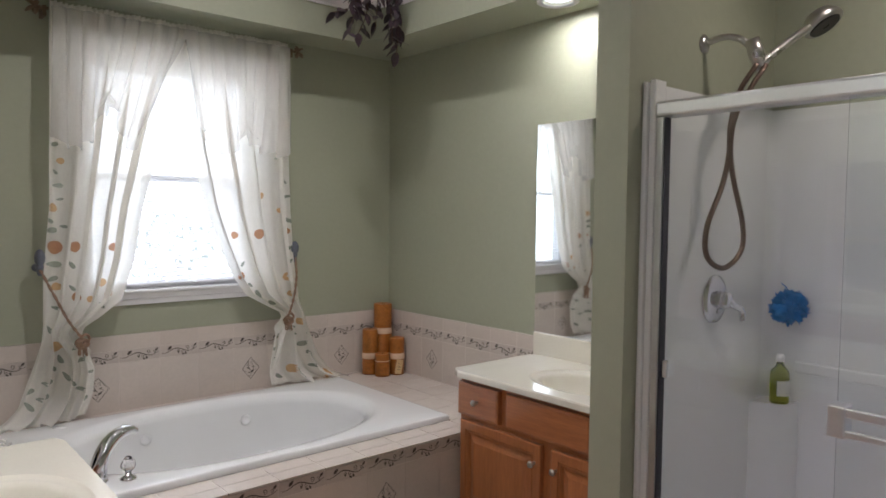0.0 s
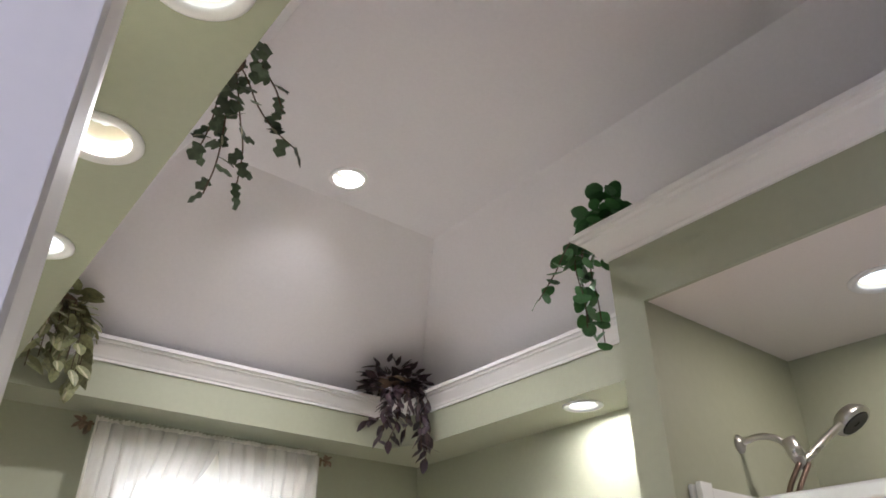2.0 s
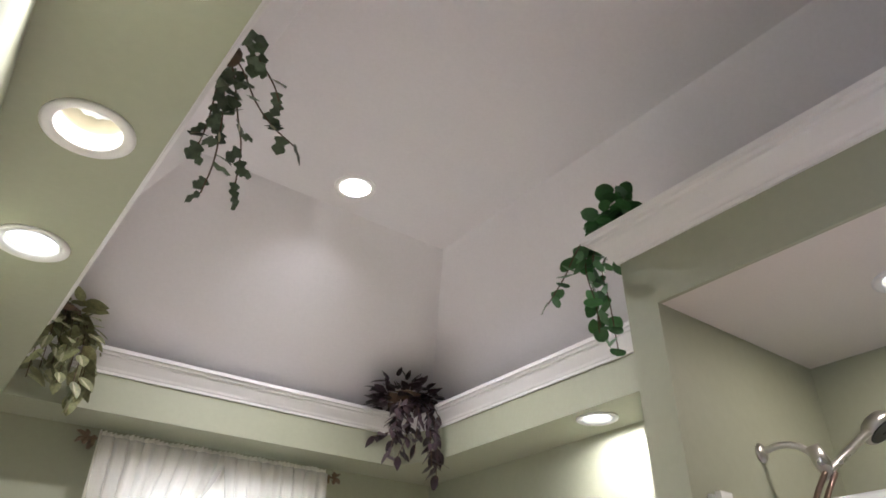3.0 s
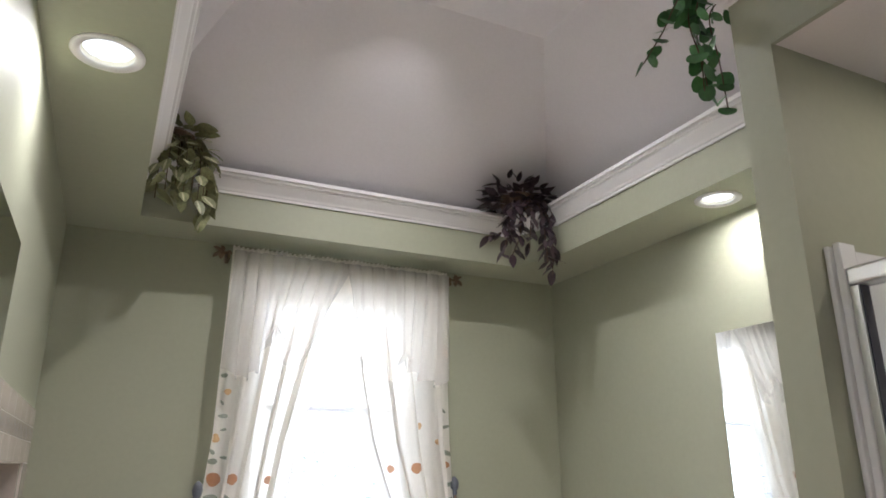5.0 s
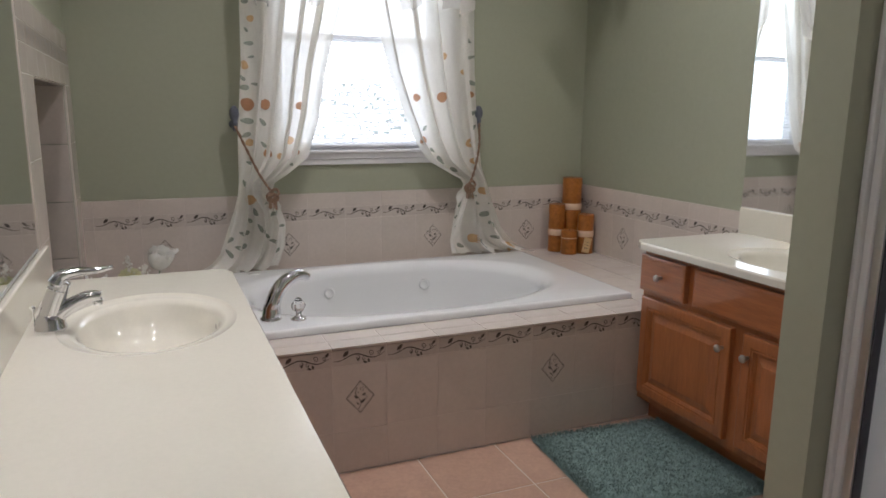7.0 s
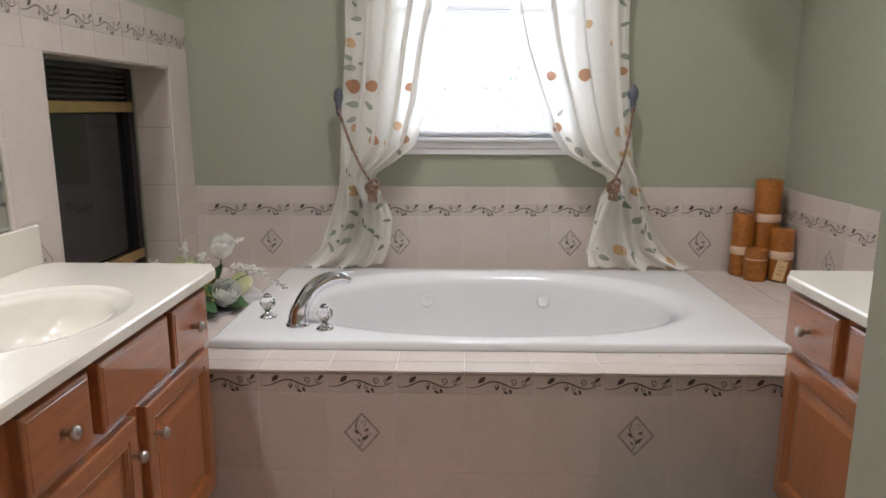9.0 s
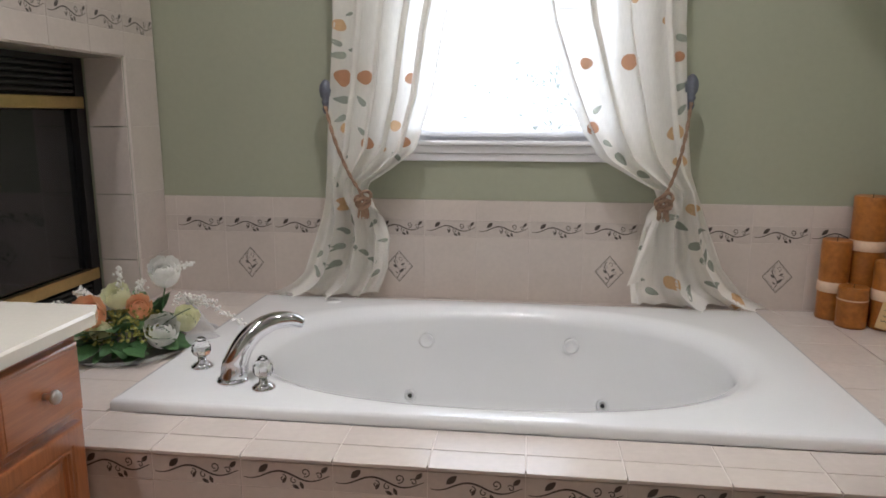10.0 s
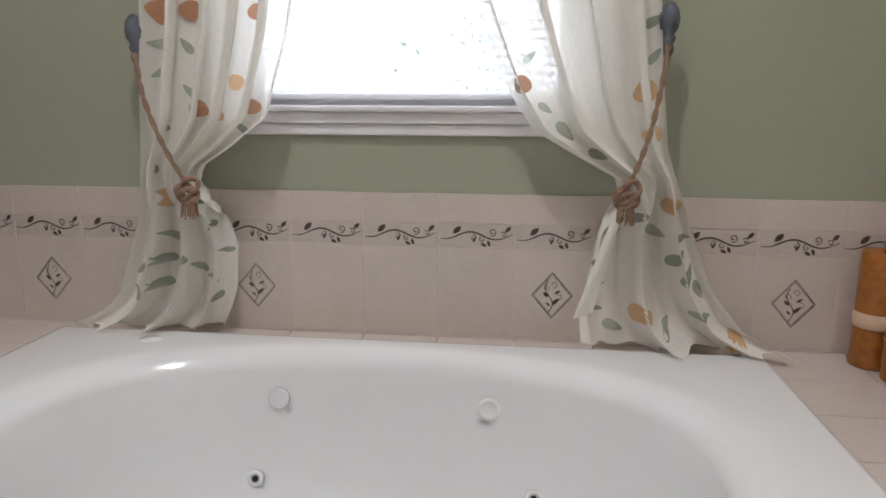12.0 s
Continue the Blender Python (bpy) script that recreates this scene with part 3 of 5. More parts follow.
def ribbon(b, pts, width, y=0.0):
    """A flat painted stroke in the xz plane; width may taper."""
    n = len(pts)
    rows = []
    for i, (x, z) in enumerate(pts):
        x0, z0 = pts[max(i - 1, 0)]
        x1, z1 = pts[min(i + 1, n - 1)]
        d = math.hypot(x1 - x0, z1 - z0) or 1
        w = (width[i] if isinstance(width, list) else width) / 2
        nx, nz = -(z1 - z0) / d * w, (x1 - x0) / d * w
        rows.append((b.verts.new((x + nx, y, z + nz)), b.verts.new((x - nx, y, z - nz))))
    for a, c in zip(rows, rows[1:]):
        f = b.faces.new((a[0], a[1], c[1], c[0]))
        f.normal_update()
        if f.normal.y > 0:
            f.normal_flip()


def leaf_print(b, x, z, length, ang, fat=0.42):
    c, s = math.cos(ang), math.sin(ang)
    pts = [(t, math.sin(math.pi * t) ** 0.8 * fat / 2) for t in (0.0, 0.2, 0.45, 0.7, 0.9, 1.0)]
    ring = [(t, w) for t, w in pts] + [(t, -w) for t, w in pts[-2:0:-1]]
    f = b.faces.new([b.verts.new((x + length * (t * c - w * s), 0, z + length * (t * s + w * c))) for t, w in ring])
    f.normal_update()
    if f.normal.y > 0:
        f.normal_flip()


def curl(x, z, r, turns, a0, sign=1, n=14):
    return [(x + r * (1 - 0.75 * i / n) * math.cos(a0 + sign * turns * 6.283 * i / n), z + r * (1 - 0.75 * i / n) * math.sin(a0 + sign * turns * 6.283 * i / n)) for i in range(n + 1)]


vine_bm = bmesh.new()
wave = [(-0.095 + 0.19 * i / 24, 0.010 * math.sin(-2.2 + 9.0 * i / 24)) for i in range(25)]
ribbon(vine_bm, wave, [0.0018 + 0.0028 * math.sin(math.pi * i / 24) for i in range(25)])
ribbon(vine_bm, curl(0.042, 0.010, 0.011, 1.2, -1.9), 0.0028)
ribbon(vine_bm, curl(0.072, 0.004, 0.008, 1.0, 2.6, -1), 0.0025)
ribbon(vine_bm, curl(-0.008, -0.006, 0.009, 1.0, 1.6, -1), 0.0026)
ribbon(vine_bm, curl(0.016, -0.010, 0.008, 0.9, 1.9), 0.0026)
for lx, lz, ll, la in ((-0.062, 0.004, 0.030, 0.75), (0.012, -0.020, 0.018, -0.5), (0.030, -0.012, 0.018, -1.2), (0.076, 0.010, 0.022, 0.8), (-0.002, -0.004, 0.016, -2.0)):
    leaf_print(vine_bm, lx, lz, ll, la, 0.5)
VINE = bpy.data.meshes.new("vine")
vine_bm.to_mesh(VINE)
vine_bm.free()
VINE.materials.append(INK)
dia_bm = bmesh.new()
DW, DH = 0.053, 0.062
for a, c in (((0, DH), (DW, 0)), ((DW, 0), (0, -DH)), ((0, -DH), (-DW, 0)), ((-DW, 0), (0, DH))):
    ribbon(dia_bm, [a, c], 0.0024)
for a, c in (((0, DH), (DW, 0)), ((DW, 0), (0, -DH)), ((0, -DH), (-DW, 0)), ((-DW, 0), (0, DH))):
    ribbon(dia_bm, [(a[0] * 0.9, a[1] * 0.9), (c[0] * 0.9, c[1] * 0.9)], 0.0010)
ribbon(dia_bm, [(-0.008 + 0.010 * math.sin(i * 0.5), -0.046 + 0.085 * i / 12) for i in range(13)], 0.0026)
ribbon(dia_bm, curl(0.004, 0.030, 0.010, 1.0, -1.5), 0.0016)
for lx, lz, ll, la in ((0.0, -0.026, 0.026, 0.75), (-0.010, -0.006, 0.020, 2.3), (0.006, 0.004, 0.018, 0.5), (-0.004, -0.030, 0.015, 2.4)):
    leaf_print(dia_bm, lx, lz, ll, la, 0.42)
ribbon(dia_bm, curl(-0.016, 0.018, 0.009, 1.0, -0.6), 0.0014)
ribbon(dia_bm, curl(0.020, -0.006, 0.009, 0.9, 2.4, -1), 0.0014)
DIAMOND = bpy.data.meshes.new("diamond_motif")
dia_bm.to_mesh(DIAMOND)
dia_bm.free()
DIAMOND.materials.append(INKGREY)


def motif(tile, mesh, name, flip=1.0, label=""):
    o = new(name, mesh)
    o.parent = tile
    o.location = (0, -0.0086, 0)
    o.scale = (flip, 1, 1)
    return tagged(o, label)


def tiled(parent, origin, turn, a0, a1, rows, diamonds=(), shift=0.0):
    """Rows of tiles on one plane. origin: the plane's point at a = 0, z = 0; rows: (z0, z1, kind)."""
    rot = Euler((0, 0, turn)).to_matrix()
    k0 = math.floor((a0 - shift) / T + 0.5)
    k1 = math.ceil((a1 - shift) / T + 0.5)
    for z0, z1, what in rows:
        for k in range(k0, k1):
            lo, hi = max((k - 0.5) * T + shift, a0), min((k + 0.5) * T + shift, a1)
            if hi - lo < 0.012:
                continue
            c = Vector(origin) + rot @ Vector(((lo + hi) / 2, 0, 0)) + Vector((0, 0, (z0 + z1) / 2))
            o = tile_piece(parent, hi - lo - 0.0018, z1 - z0 - 0.0018, c, (0, 0, turn), BORDER if what == "vine" else TILE)
            if what == "vine" and hi - lo > 0.19:
                motif(o, VINE, "vine_print")
            elif what == "vine" and hi - lo > 0.05:
                m = motif(o, VINE, "vine_print")
                m.scale = ((hi - lo) / T, 1, 1)
            if what == "field" and k in diamonds:
                motif(o, DIAMOND, "diamond_print")


def grout_sheet(name, x0, x1, y0, y1, z0, z1, label):
    return setting(name, box(x0, x1, y0, y1, z0, z1), GROUT, label, "wall tile")


LBL = "cream wall tiles with vine border and diamond motifs"
north = grout_sheet("tile_north", XL, XR, -0.0078, -0.0005, DECK - 0.01, 0.878, LBL)
ROWS_UP = [(DECK + 0.004, 0.737, "field"), (0.737, 0.801, "vine"), (0.801, 0.880, "plain")]
tiled(north, (0, -0.001, 0), 0, XL + 0.008, XR - 0.008, ROWS_UP, (-5, -2, 2, 5))
east = grout_sheet("tile_east", XR - 0.0078, XR - 0.0005, -1.305, -0.008, DECK - 0.01, 0.878, LBL)
tiled(east, (XR - 0.001, 0, 0), radians(-90), 0.010, 1.300, ROWS_UP, (2, 5), shift=0.06)
front = grout_sheet("tile_deck_front", -0.90, 0.90, DF + 0.0012, DF + 0.0075, 0.0, DECK - 0.012, "cream tub deck tiles with vine border")
tiled(front, (0, DF + 0.008, 0), 0, -0.90, 0.90, [(0.002, 0.163, "plain"), (0.163, 0.413, "field"), (0.413, 0.474, "vine")], (-2, 2))
# fireplace surround
west = setting("tile_west", box(XL + 0.0005, XL + 0.0078, FY1, -0.008, DECK - 0.01, 1.628), GROUT, "cream tiled fireplace surround with vine border", "wall tile")
box_b = box(XL + 0.0005, XL + 0.0078, -1.372, FY0, DECK - 0.01, 1.628)
box(XL + 0.0005, XL + 0.0078, FY0, FY1, FZ1, 1.628, bm=box_b)
link("grout_bed", box_b, GROUT, west)
tiled(west, (XL + 0.001, 0, 0), radians(90), FY1, -0.010, [(DECK + 0.003, 0.655, "plain"), (0.655, 0.905, "plain"), (0.905, 1.155, "plain"), (1.155, FZ1, "plain")], shift=-0.1115)
tiled(west, (XL + 0.001, 0, 0), radians(90), -1.372, FY0, [(DECK + 0.003, 0.655, "plain"), (0.655, 0.905, "field"), (0.905, 1.155, "plain"), (1.155, FZ1, "plain")], (-6,), shift=-0.035)
tiled(west, (XL + 0.001, 0, 0), radians(90), -1.372, -0.010, [(FZ1, 1.492, "plain"), (1.492, 1.553, "vine"), (1.553, 1.630, "plain")], shift=-0.1115)
# tiled reveals of the firebox
FD = 0.15
rev = setting("tile_firebox", box(XL - FD, XL, FY1 + 0.001, FY1 + 0.012, DECK, FZ1), GROUT, "cream tiled firebox reveal", "wall tile")
for z0, z1 in ((DECK, 0.655), (0.655, 0.905), (0.905, 1.155), (1.155, FZ1)):
    tile_piece(rev, FD - 0.004, z1 - z0 - 0.003, (XL - FD / 2, FY1 + 0.002, (z0 + z1) / 2), (0, 0, 0))
    tile_piece(rev, FD - 0.004, z1 - z0 - 0.003, (XL - FD / 2, FY0 - 0.002, (z0 + z1) / 2), (0, 0, radians(180)))
for k in range(5):
    tile_piece(rev, 0.18, FD - 0.004, (XL - FD / 2, FY0 + 0.0925 + 0.184 * k, FZ1 + 0.003), (radians(90), 0, radians(90)))
# deck tiles
tops = setting("tile_deck_top", box(XL, XR, DF + 0.009, -1.163, DECK - 0.0079, DECK - 0.0018), GROUT, "cream glazed deck tiles round the tub", "deck tile")


def deck_tiles(x0, x1, y0, y1, px, py):
    nx, ny = max(1, round((x1 - x0) / px)), max(1, round((y1 - y0) / py))
    w, d = (x1 - x0) / nx, (y1 - y0) / ny
    for i in range(nx):
        for j in range(ny):
            tile_piece(tops, w - 0.003, d - 0.003, (x0 + w * (i + 0.5), y0 + d * (j + 0.5), DECK - 0.008), (radians(-90), 0, 0))


deck_tiles(-6.5 * T, 6.5 * T, DF - 0.006, DF + 0.075, T, 0.08)
deck_tiles(-6.5 * T, 6.5 * T, DF + 0.075, -1.163, T, 0.1)
deck_tiles(XL + 0.01, -0.925, -1.163, -0.01, T, T)
deck_tiles(0.925, XR - 0.01, -1.163, -0.01, T, T)
deck_tiles(-0.925, 0.925, -0.128, -0.01, T, 0.12)
# floor tiles
FT = 0.328
FTX, FTY = 0.144 - 4 * FT, DF
for i in range(-1, 9):
    for j in range(10):
        x0, x1 = max(FTX + FT * i, XL), min(FTX + FT * (i + 1), XR)
        y1 = FTY - FT * j
        if x1 - x0 < 0.02:
            continue
        o = tile_piece(floor, x1 - x0 - 0.006, FT - 0.006, ((x0 + x1) / 2, y1 - FT / 2, -0.008), (radians(-90), 0, 0), FLOORTILE)

# ---- fireplace ----
fire = thing("fireplace_insert", (XL - FD - 0.02, (FY0 + FY1) / 2, DECK), "black gas fireplace with brass trim strips", "fireplace")
FW, FH = (FY1 - FY0) / 2 - 0.006, FZ1 - DECK - 0.006
part("firebox", box(-0.16, -0.03, -FW, FW, 0.002, FH), BLACK, fire)
part("frame", (lambda b: (box(-0.03, 0.012, FW - 0.05, FW, 0.002, FH, bm=b), box(-0.03, 0.012, -FW + 0.05, FW - 0.05, FH - 0.02, FH, bm=b), b)[-1])(box(-0.03, 0.012, -FW, -FW + 0.05, 0.002, FH)), BLACK, fire)
part("glass_door", box(-0.022, -0.014, -FW + 0.05, FW - 0.05, 0.145, 0.73), FIREGLASS, fire)
part("brass_strip", box(-0.012, 0.016, -FW + 0.01, FW - 0.01, 0.735, 0.778, 0.004), BRASS, fire, "brushed brass upper strip")
part("brass_strip", box(-0.012, 0.016, -FW + 0.01, FW - 0.01, 0.098, 0.142, 0.004), BRASS, fire, "brushed brass lower strip")
for z0, n in ((0.79, 5), (0.012, 4)):
    for i in range(n):
        lb = box(-0.02, 0.008, -FW + 0.052, FW - 0.052, z0 + 0.021 * i, z0 + 0.021 * i + 0.012, 0.003)
        part("louver", lb, BLACK, fire)

# ---- mirrors ----


def wall_mirror(x, y0, y1, z0, z1, sign, label):
    m = thing("wall_mirror", (x, (y0 + y1) / 2, z0), label, "mirror", "vanity mirrors")
    h, w = z1 - z0, (y1 - y0) / 2
    xs = sorted((0.001 * sign, 0.006 * sign))
    part("mirror_glass", box(xs[0], xs[1], -w, w, 0, h), MIRROR, m)
    xs = sorted((0.0005 * sign, 0.008 * sign))
    part("edge_channel", box(xs[0], xs[1], -w, w, -0.006, -0.0005), ALU, m)
    return m


wall_mirror(XR, -2.419, -1.298, 0.902, 1.972, -1, "frameless wall mirror above a vanity with oak doors")
wall_mirror(XL, -3.02, -1.385, 0.912, 2.0, 1, "long frameless wall mirror beside the tiled fireplace")

# ---- vanities (local: front to -y, width along x) ----


def raised_panel(w, h, t=0.024, rail=0.055, mat=OAK):
    """A raised-panel door as one board: frame, coved recess and raised field."""
    b = bmesh.new()
    ins = [(0.0, 0.0), (0.0, -t + 0.005), (0.0015, -t + 0.002), (0.005, -t + 0.0003), (0.009, -t), (rail - 0.016, -t), (rail - 0.014, -t + 0.004), (rail - 0.011, -t + 0.004), (rail - 0.009, -t + 0.001), (rail - 0.004, -t + 0.001), (rail - 0.002, -t + 0.006), (rail + 0.001, -t + 0.006), (rail + 0.003, -t + 0.012), (rail + 0.009, -t + 0.012), (rail + 0.034, -t + 0.003), (rail + 0.037, -t + 0.002)]
    loops = []
    for d, y in ins:
        loops.append([b.verts.new((x, y, z)) for x, z in ((-w / 2 + d, d), (w / 2 - d, d), (w / 2 - d, h - d), (-w / 2 + d, h - d))])
    for a, c in zip(loops, loops[1:]):
        for i in range(4):
            b.faces.new((a[i], a[(i + 1) % 4], c[(i + 1) % 4], c[i]))
    b.faces.new(loops[-1])
    b.faces.new(loops[0][::-1])
    return b


def slab_front(w, h, t=0.027):
    b = bmesh.new()
    ins = [(0.0, 0.0), (0.0, -t + 0.007), (0.0015, -t + 0.004), (0.005, -t + 0.0022), (0.010, -t + 0.0018), (0.0115, -t + 0.0002), (0.016, -t)]
    loops = [[b.verts.new((x, y, z)) for x, z in ((-w / 2 + d, d), (w / 2 - d, d), (w / 2 - d, h - d), (-w / 2 + d, h - d))] for d, y in ins]
    for a, c in zip(loops, loops[1:]):
        for i in range(4):
            b.faces.new((a[i], a[(i + 1) % 4], c[(i + 1) % 4], c[i]))
    b.faces.new(loops[-1])
    b.faces.new(loops[0][::-1])
    return b


def knob(parent, x, y, z):
    k = part("knob", lathe([(0.007, 0), (0.006, -0.010), (0.007, -0.016), (0.013, -0.020), (0.015, -0.025), (0.012, -0.031), (0.003, -0.033)], 20, axis="Y"), NICKEL, parent, "satin nickel knob", smooth=True)
    k.location = (x, y, z)
    return k


def vanity(place, turn, width, depth, fronts, doors, label, group="vanity cabinets"):
    v = thing("vanity_cabinet", place, label, "vanity cabinet", group)
    v.rotation_euler = (0, 0, turn)
    w = width / 2
    b = box(-w, w, -depth, -depth + 0.018, 0.10, 0.752, 0.0015)
    part("face_frame", b, OAK, v)
    part("side_panel", box(-w, -w + 0.016, -depth + 0.0185, 0, 0.10, 0.752), OAK, v)
    part("side_panel", box(w - 0.016, w, -depth + 0.0185, 0, 0.10, 0.752), OAK, v)
    part("bottom_panel", box(-w + 0.017, w - 0.017, -depth + 0.0185, 0, 0.10, 0.118), OAK, v)
    part("toe_kick", box(-w, w, -depth + 0.07, 0, 0, 0.0995), OAKH, v)
    for x, fw, has in fronts:
        d = part("drawer_front", slab_front(fw, 0.150), OAKH, v, smooth=False)
        d.location = (x, -depth, 0.585)
        if has:
            knob(d, 0, -0.026, 0.075)
    for x, dw, kx in doors:
        d = part("door", raised_panel(dw, 0.425), OAK, v)
        d.location = (x, -depth, 0.135)
        knob(d, kx, -0.024, 0.345)
    return v


FR = [(-0.405, 0.262, 1), (0.0, 0.455, 0), (0.405, 0.262, 1)]
DR = [(-0.274, 0.492, 0.215), (0.274, 0.492, -0.215)]
vanity((XR, -1.880, 0), radians(-90), 1.078, 0.555, FR, DR, "honey oak vanity cabinet with raised panel doors against the shower wall")
FRL = [(-0.308, 0.215, 1), (0.006, 0.335, 0), (0.318, 0.235, 1)]
DRL = [(-0.228, 0.405, 0.17), (0.228, 0.405, -0.17)]
vanity((XL, -1.797, 0), radians(90), 0.922, 0.512, FRL, DRL, "honey oak vanity cabinet with raised panel doors beside the tub deck")
vanity((XL, -2.632, 0), radians(90), 0.742, 0.512, [(-0.18, 0.32, 1), (0.18, 0.32, 1)], [(-0.18, 0.32, 0.13), (0.18, 0.32, -0.13)], "narrow honey oak vanity cabinet near the entry door")


def basin_top(place, turn, x0, x1, depth, bx, by, rx, ry, label):
    """Cultured-marble top with moulded oval bowl and backsplash; local front to -y."""
    v = thing("countertop", place, label, "vanity countertop", "vanity tops")
    v.rotation_euler = (0, 0, turn)
    b = bmesh.new()
    n = 64
    zt, zb = 0.786, 0.756
    pts_o, rings = [], []
    prof = [(1.32, 0.0), (1.27, 0.0), (1.25, -0.004), (1.12, -0.006), (1.04, -0.010), (1.0, -0.022), (0.93, -0.055), (0.80, -0.095), (0.58, -0.122), (0.28, -0.132), (0.09, -0.134)]
    for i in range(n):
        a = 2 * math.pi * (i + 0.5) / n
        c, s = math.cos(a), math.sin(a)
        q = 1 / max(abs(c), abs(s))
        u, w = c * q, s * q
        pts_o.append(b.verts.new((bx + (u * (x1 - bx) if u > 0 else u * (bx - x0)), by + (w * (-0.02 - by) if w > 0 else w * (by + depth)), zt)))
    # corners of the slab
    for f, dz in prof:
        rings.append([b.verts.new((bx + rx * f * math.cos(2 * math.pi * (i + 0.5) / n), by + ry * f * math.sin(2 * math.pi * (i + 0.5) / n), zt + dz)) for i in range(n)])
    allr = [pts_o] + rings
    for r0, r1 in zip(allr, allr[1:]):
        for i in range(n):
            b.faces.new((r0[i], r0[(i + 1) % n], r1[(i + 1) % n], r1[i]))
    b.faces.new(rings[-1])
    lip = [b.verts.new((p.co.x + math.copysign(0.003, p.co.x - bx) * (abs(p.co.x - bx) > 0.9 * min(x1 - bx, bx - x0)), p.co.y - (0.004 if p.co.y < -depth + 0.01 else 0), zt - 0.006)) for p in pts_o]
    bot = [b.verts.new((p.co.x, p.co.y, zb)) for p in lip]
    for r0, r1 in ((lip, pts_o), (bot, lip)):
        for i in range(n):
            b.faces.new((r0[i], r0[(i + 1) % n], r1[(i + 1) % n], r1[i]))
    bmesh.ops.recalc_face_normals(b, faces=b.faces)
    o = part("top", b, MARBLE, v)
    for p in o.data.polygons:
        p.use_smooth = ((p.center.x - bx) / (rx * 1.26)) ** 2 + ((p.center.y - by) / (ry * 1.26)) ** 2 < 1
    part("backsplash", box(x0, x1, -0.02, -0.0005, zt - 0.03, 0.900, 0.004), MARBLE, v)
    part("drain", lathe([(0.020, 0), (0.020, 0.003), (0.010, 0.004)], 20, at=(bx, by, zt - 0.1335)), CHROME, v, smooth=True)
    part("overflow_slot", box(bx - 0.002, bx + 0.002, by - ry * 0.955, by - ry * 0.945, zt - 0.05, zt - 0.03), BLACKHOLE, v)
    return v


basin_top((XR, -1.870, 0), radians(-90), -0.568, 0.549, 0.590, 0.0, -0.30, 0.215, 0.165, "cream cultured marble vanity top with oval basin by the shower")
basin_top((XL, -1.80, 0), radians(90), -1.215, 0.535, 0.545, 0.0, -0.295, 0.215, 0.165, "long cream cultured marble vanity top with oval basin")


def faucet(place, turn):
    f = thing("basin_faucet", place, "chrome single-lever basin faucet on marble top", "faucet", "basin faucets")
    f.rotation_euler = (0, 0, turn)
    b = lathe([(0.036, 0), (0.036, 0.006), (0.033, 0.012), (0.032, 0.024), (0.028, 0.036), (0.018, 0.044)], 28)
    part("base", b, CHROME, f, smooth=True)
    bp = smooth_path([(0, 0.004, 0.020), (0, -0.008, 0.060), (0, -0.024, 0.100), (0, -0.032, 0.118)], 6)
    part("body", tube(bp, [0.025 - 0.003 * i / (len(bp) - 1) for i in range(len(bp))], 20), CHROME, f, smooth=True)
    part("collar", tube([(0, -0.0215, 0.094), (0, -0.0235, 0.099)], 0.0242, 24), CHROME, f, smooth=True)
    sp = smooth_path([(0, -0.006, 0.028), (0, -0.040, 0.052), (0, -0.075, 0.070), (0, -0.100, 0.074), (0, -0.112, 0.071)], 6)
    part("spout", tube(sp, [0.021 - 0.009 * i / (len(sp) - 1) for i in range(len(sp))], 16), CHROME, f, smooth=True)
    part("aerator", lathe([(0.009, 0), (0.0105, 0.002), (0.0105, 0.018)], 18, at=(0, -0.106, 0.051)), CHROME, f, smooth=True)
    hp = smooth_path([(0, -0.022, 0.112), (0, -0.036, 0.131), (0, -0.070, 0.137), (0, -0.110, 0.137), (0, -0.145, 0.143)], 6)
    n = len(hp) - 1
    part("lever", tube(hp, [0.024 * (1 - i / n) ** 1.3 + 0.0065 + 0.002 * (i / n) ** 3 for i in range(n + 1)], 16, flat=0.7), CHROME, f, smooth=True)
    part("lift_rod", lathe([(0.002, 0), (0.002, 0.045), (0.006, 0.048), (0.007, 0.053), (0.002, 0.057)], 12, at=(0, 0.034, 0.006)), CHROME, f, smooth=True)
    return f


faucet((XL + 0.075, -1.80, 0.7855), radians(90))

# ---- bath mat ----
mat_t = thing("bath_mat", (0.675, -1.70, 0.0), "teal green shaggy bath mat on tile floor", "bath mat")
mat_t.rotation_euler = (0, 0, radians(-4))
MWX, MWY = 0.40, 0.315
rm = random.Random(3)
b = grid(lambda u, v: ((2 * u - 1) * MWX, (2 * v - 1) * MWY, 0.004 + 0.013 * (1 - max(abs(2 * u - 1), abs(2 * v - 1)) ** 14) + 0.003 * noise.noise((u * 60, v * 50, 0))), 60, 48)
part("backing", b, MAT, mat_t, smooth=True)
tuft = bmesh.new()
for i in range(26000):
    x, y = rm.uniform(-MWX, MWX), rm.uniform(-MWY, MWY)
    a, l = rm.uniform(0, 6.283), rm.uniform(0.006, 0.016)
    dx, dy = math.cos(a) * 0.0026, math.sin(a) * 0.0026
    lean = (rm.gauss(0, 0.005) + 0.014 * noise.noise((x * 45, y * 45, 1)), rm.gauss(0, 0.005) + 0.014 * noise.noise((x * 45, y * 45, 9)))
    face(tuft, [(x - dx, y - dy, 0.010), (x + dx, y + dy, 0.010), (x + lean[0], y + lean[1], 0.012 + l)])
tagged(part("pile", tuft, MAT, mat_t), kind="stuff")

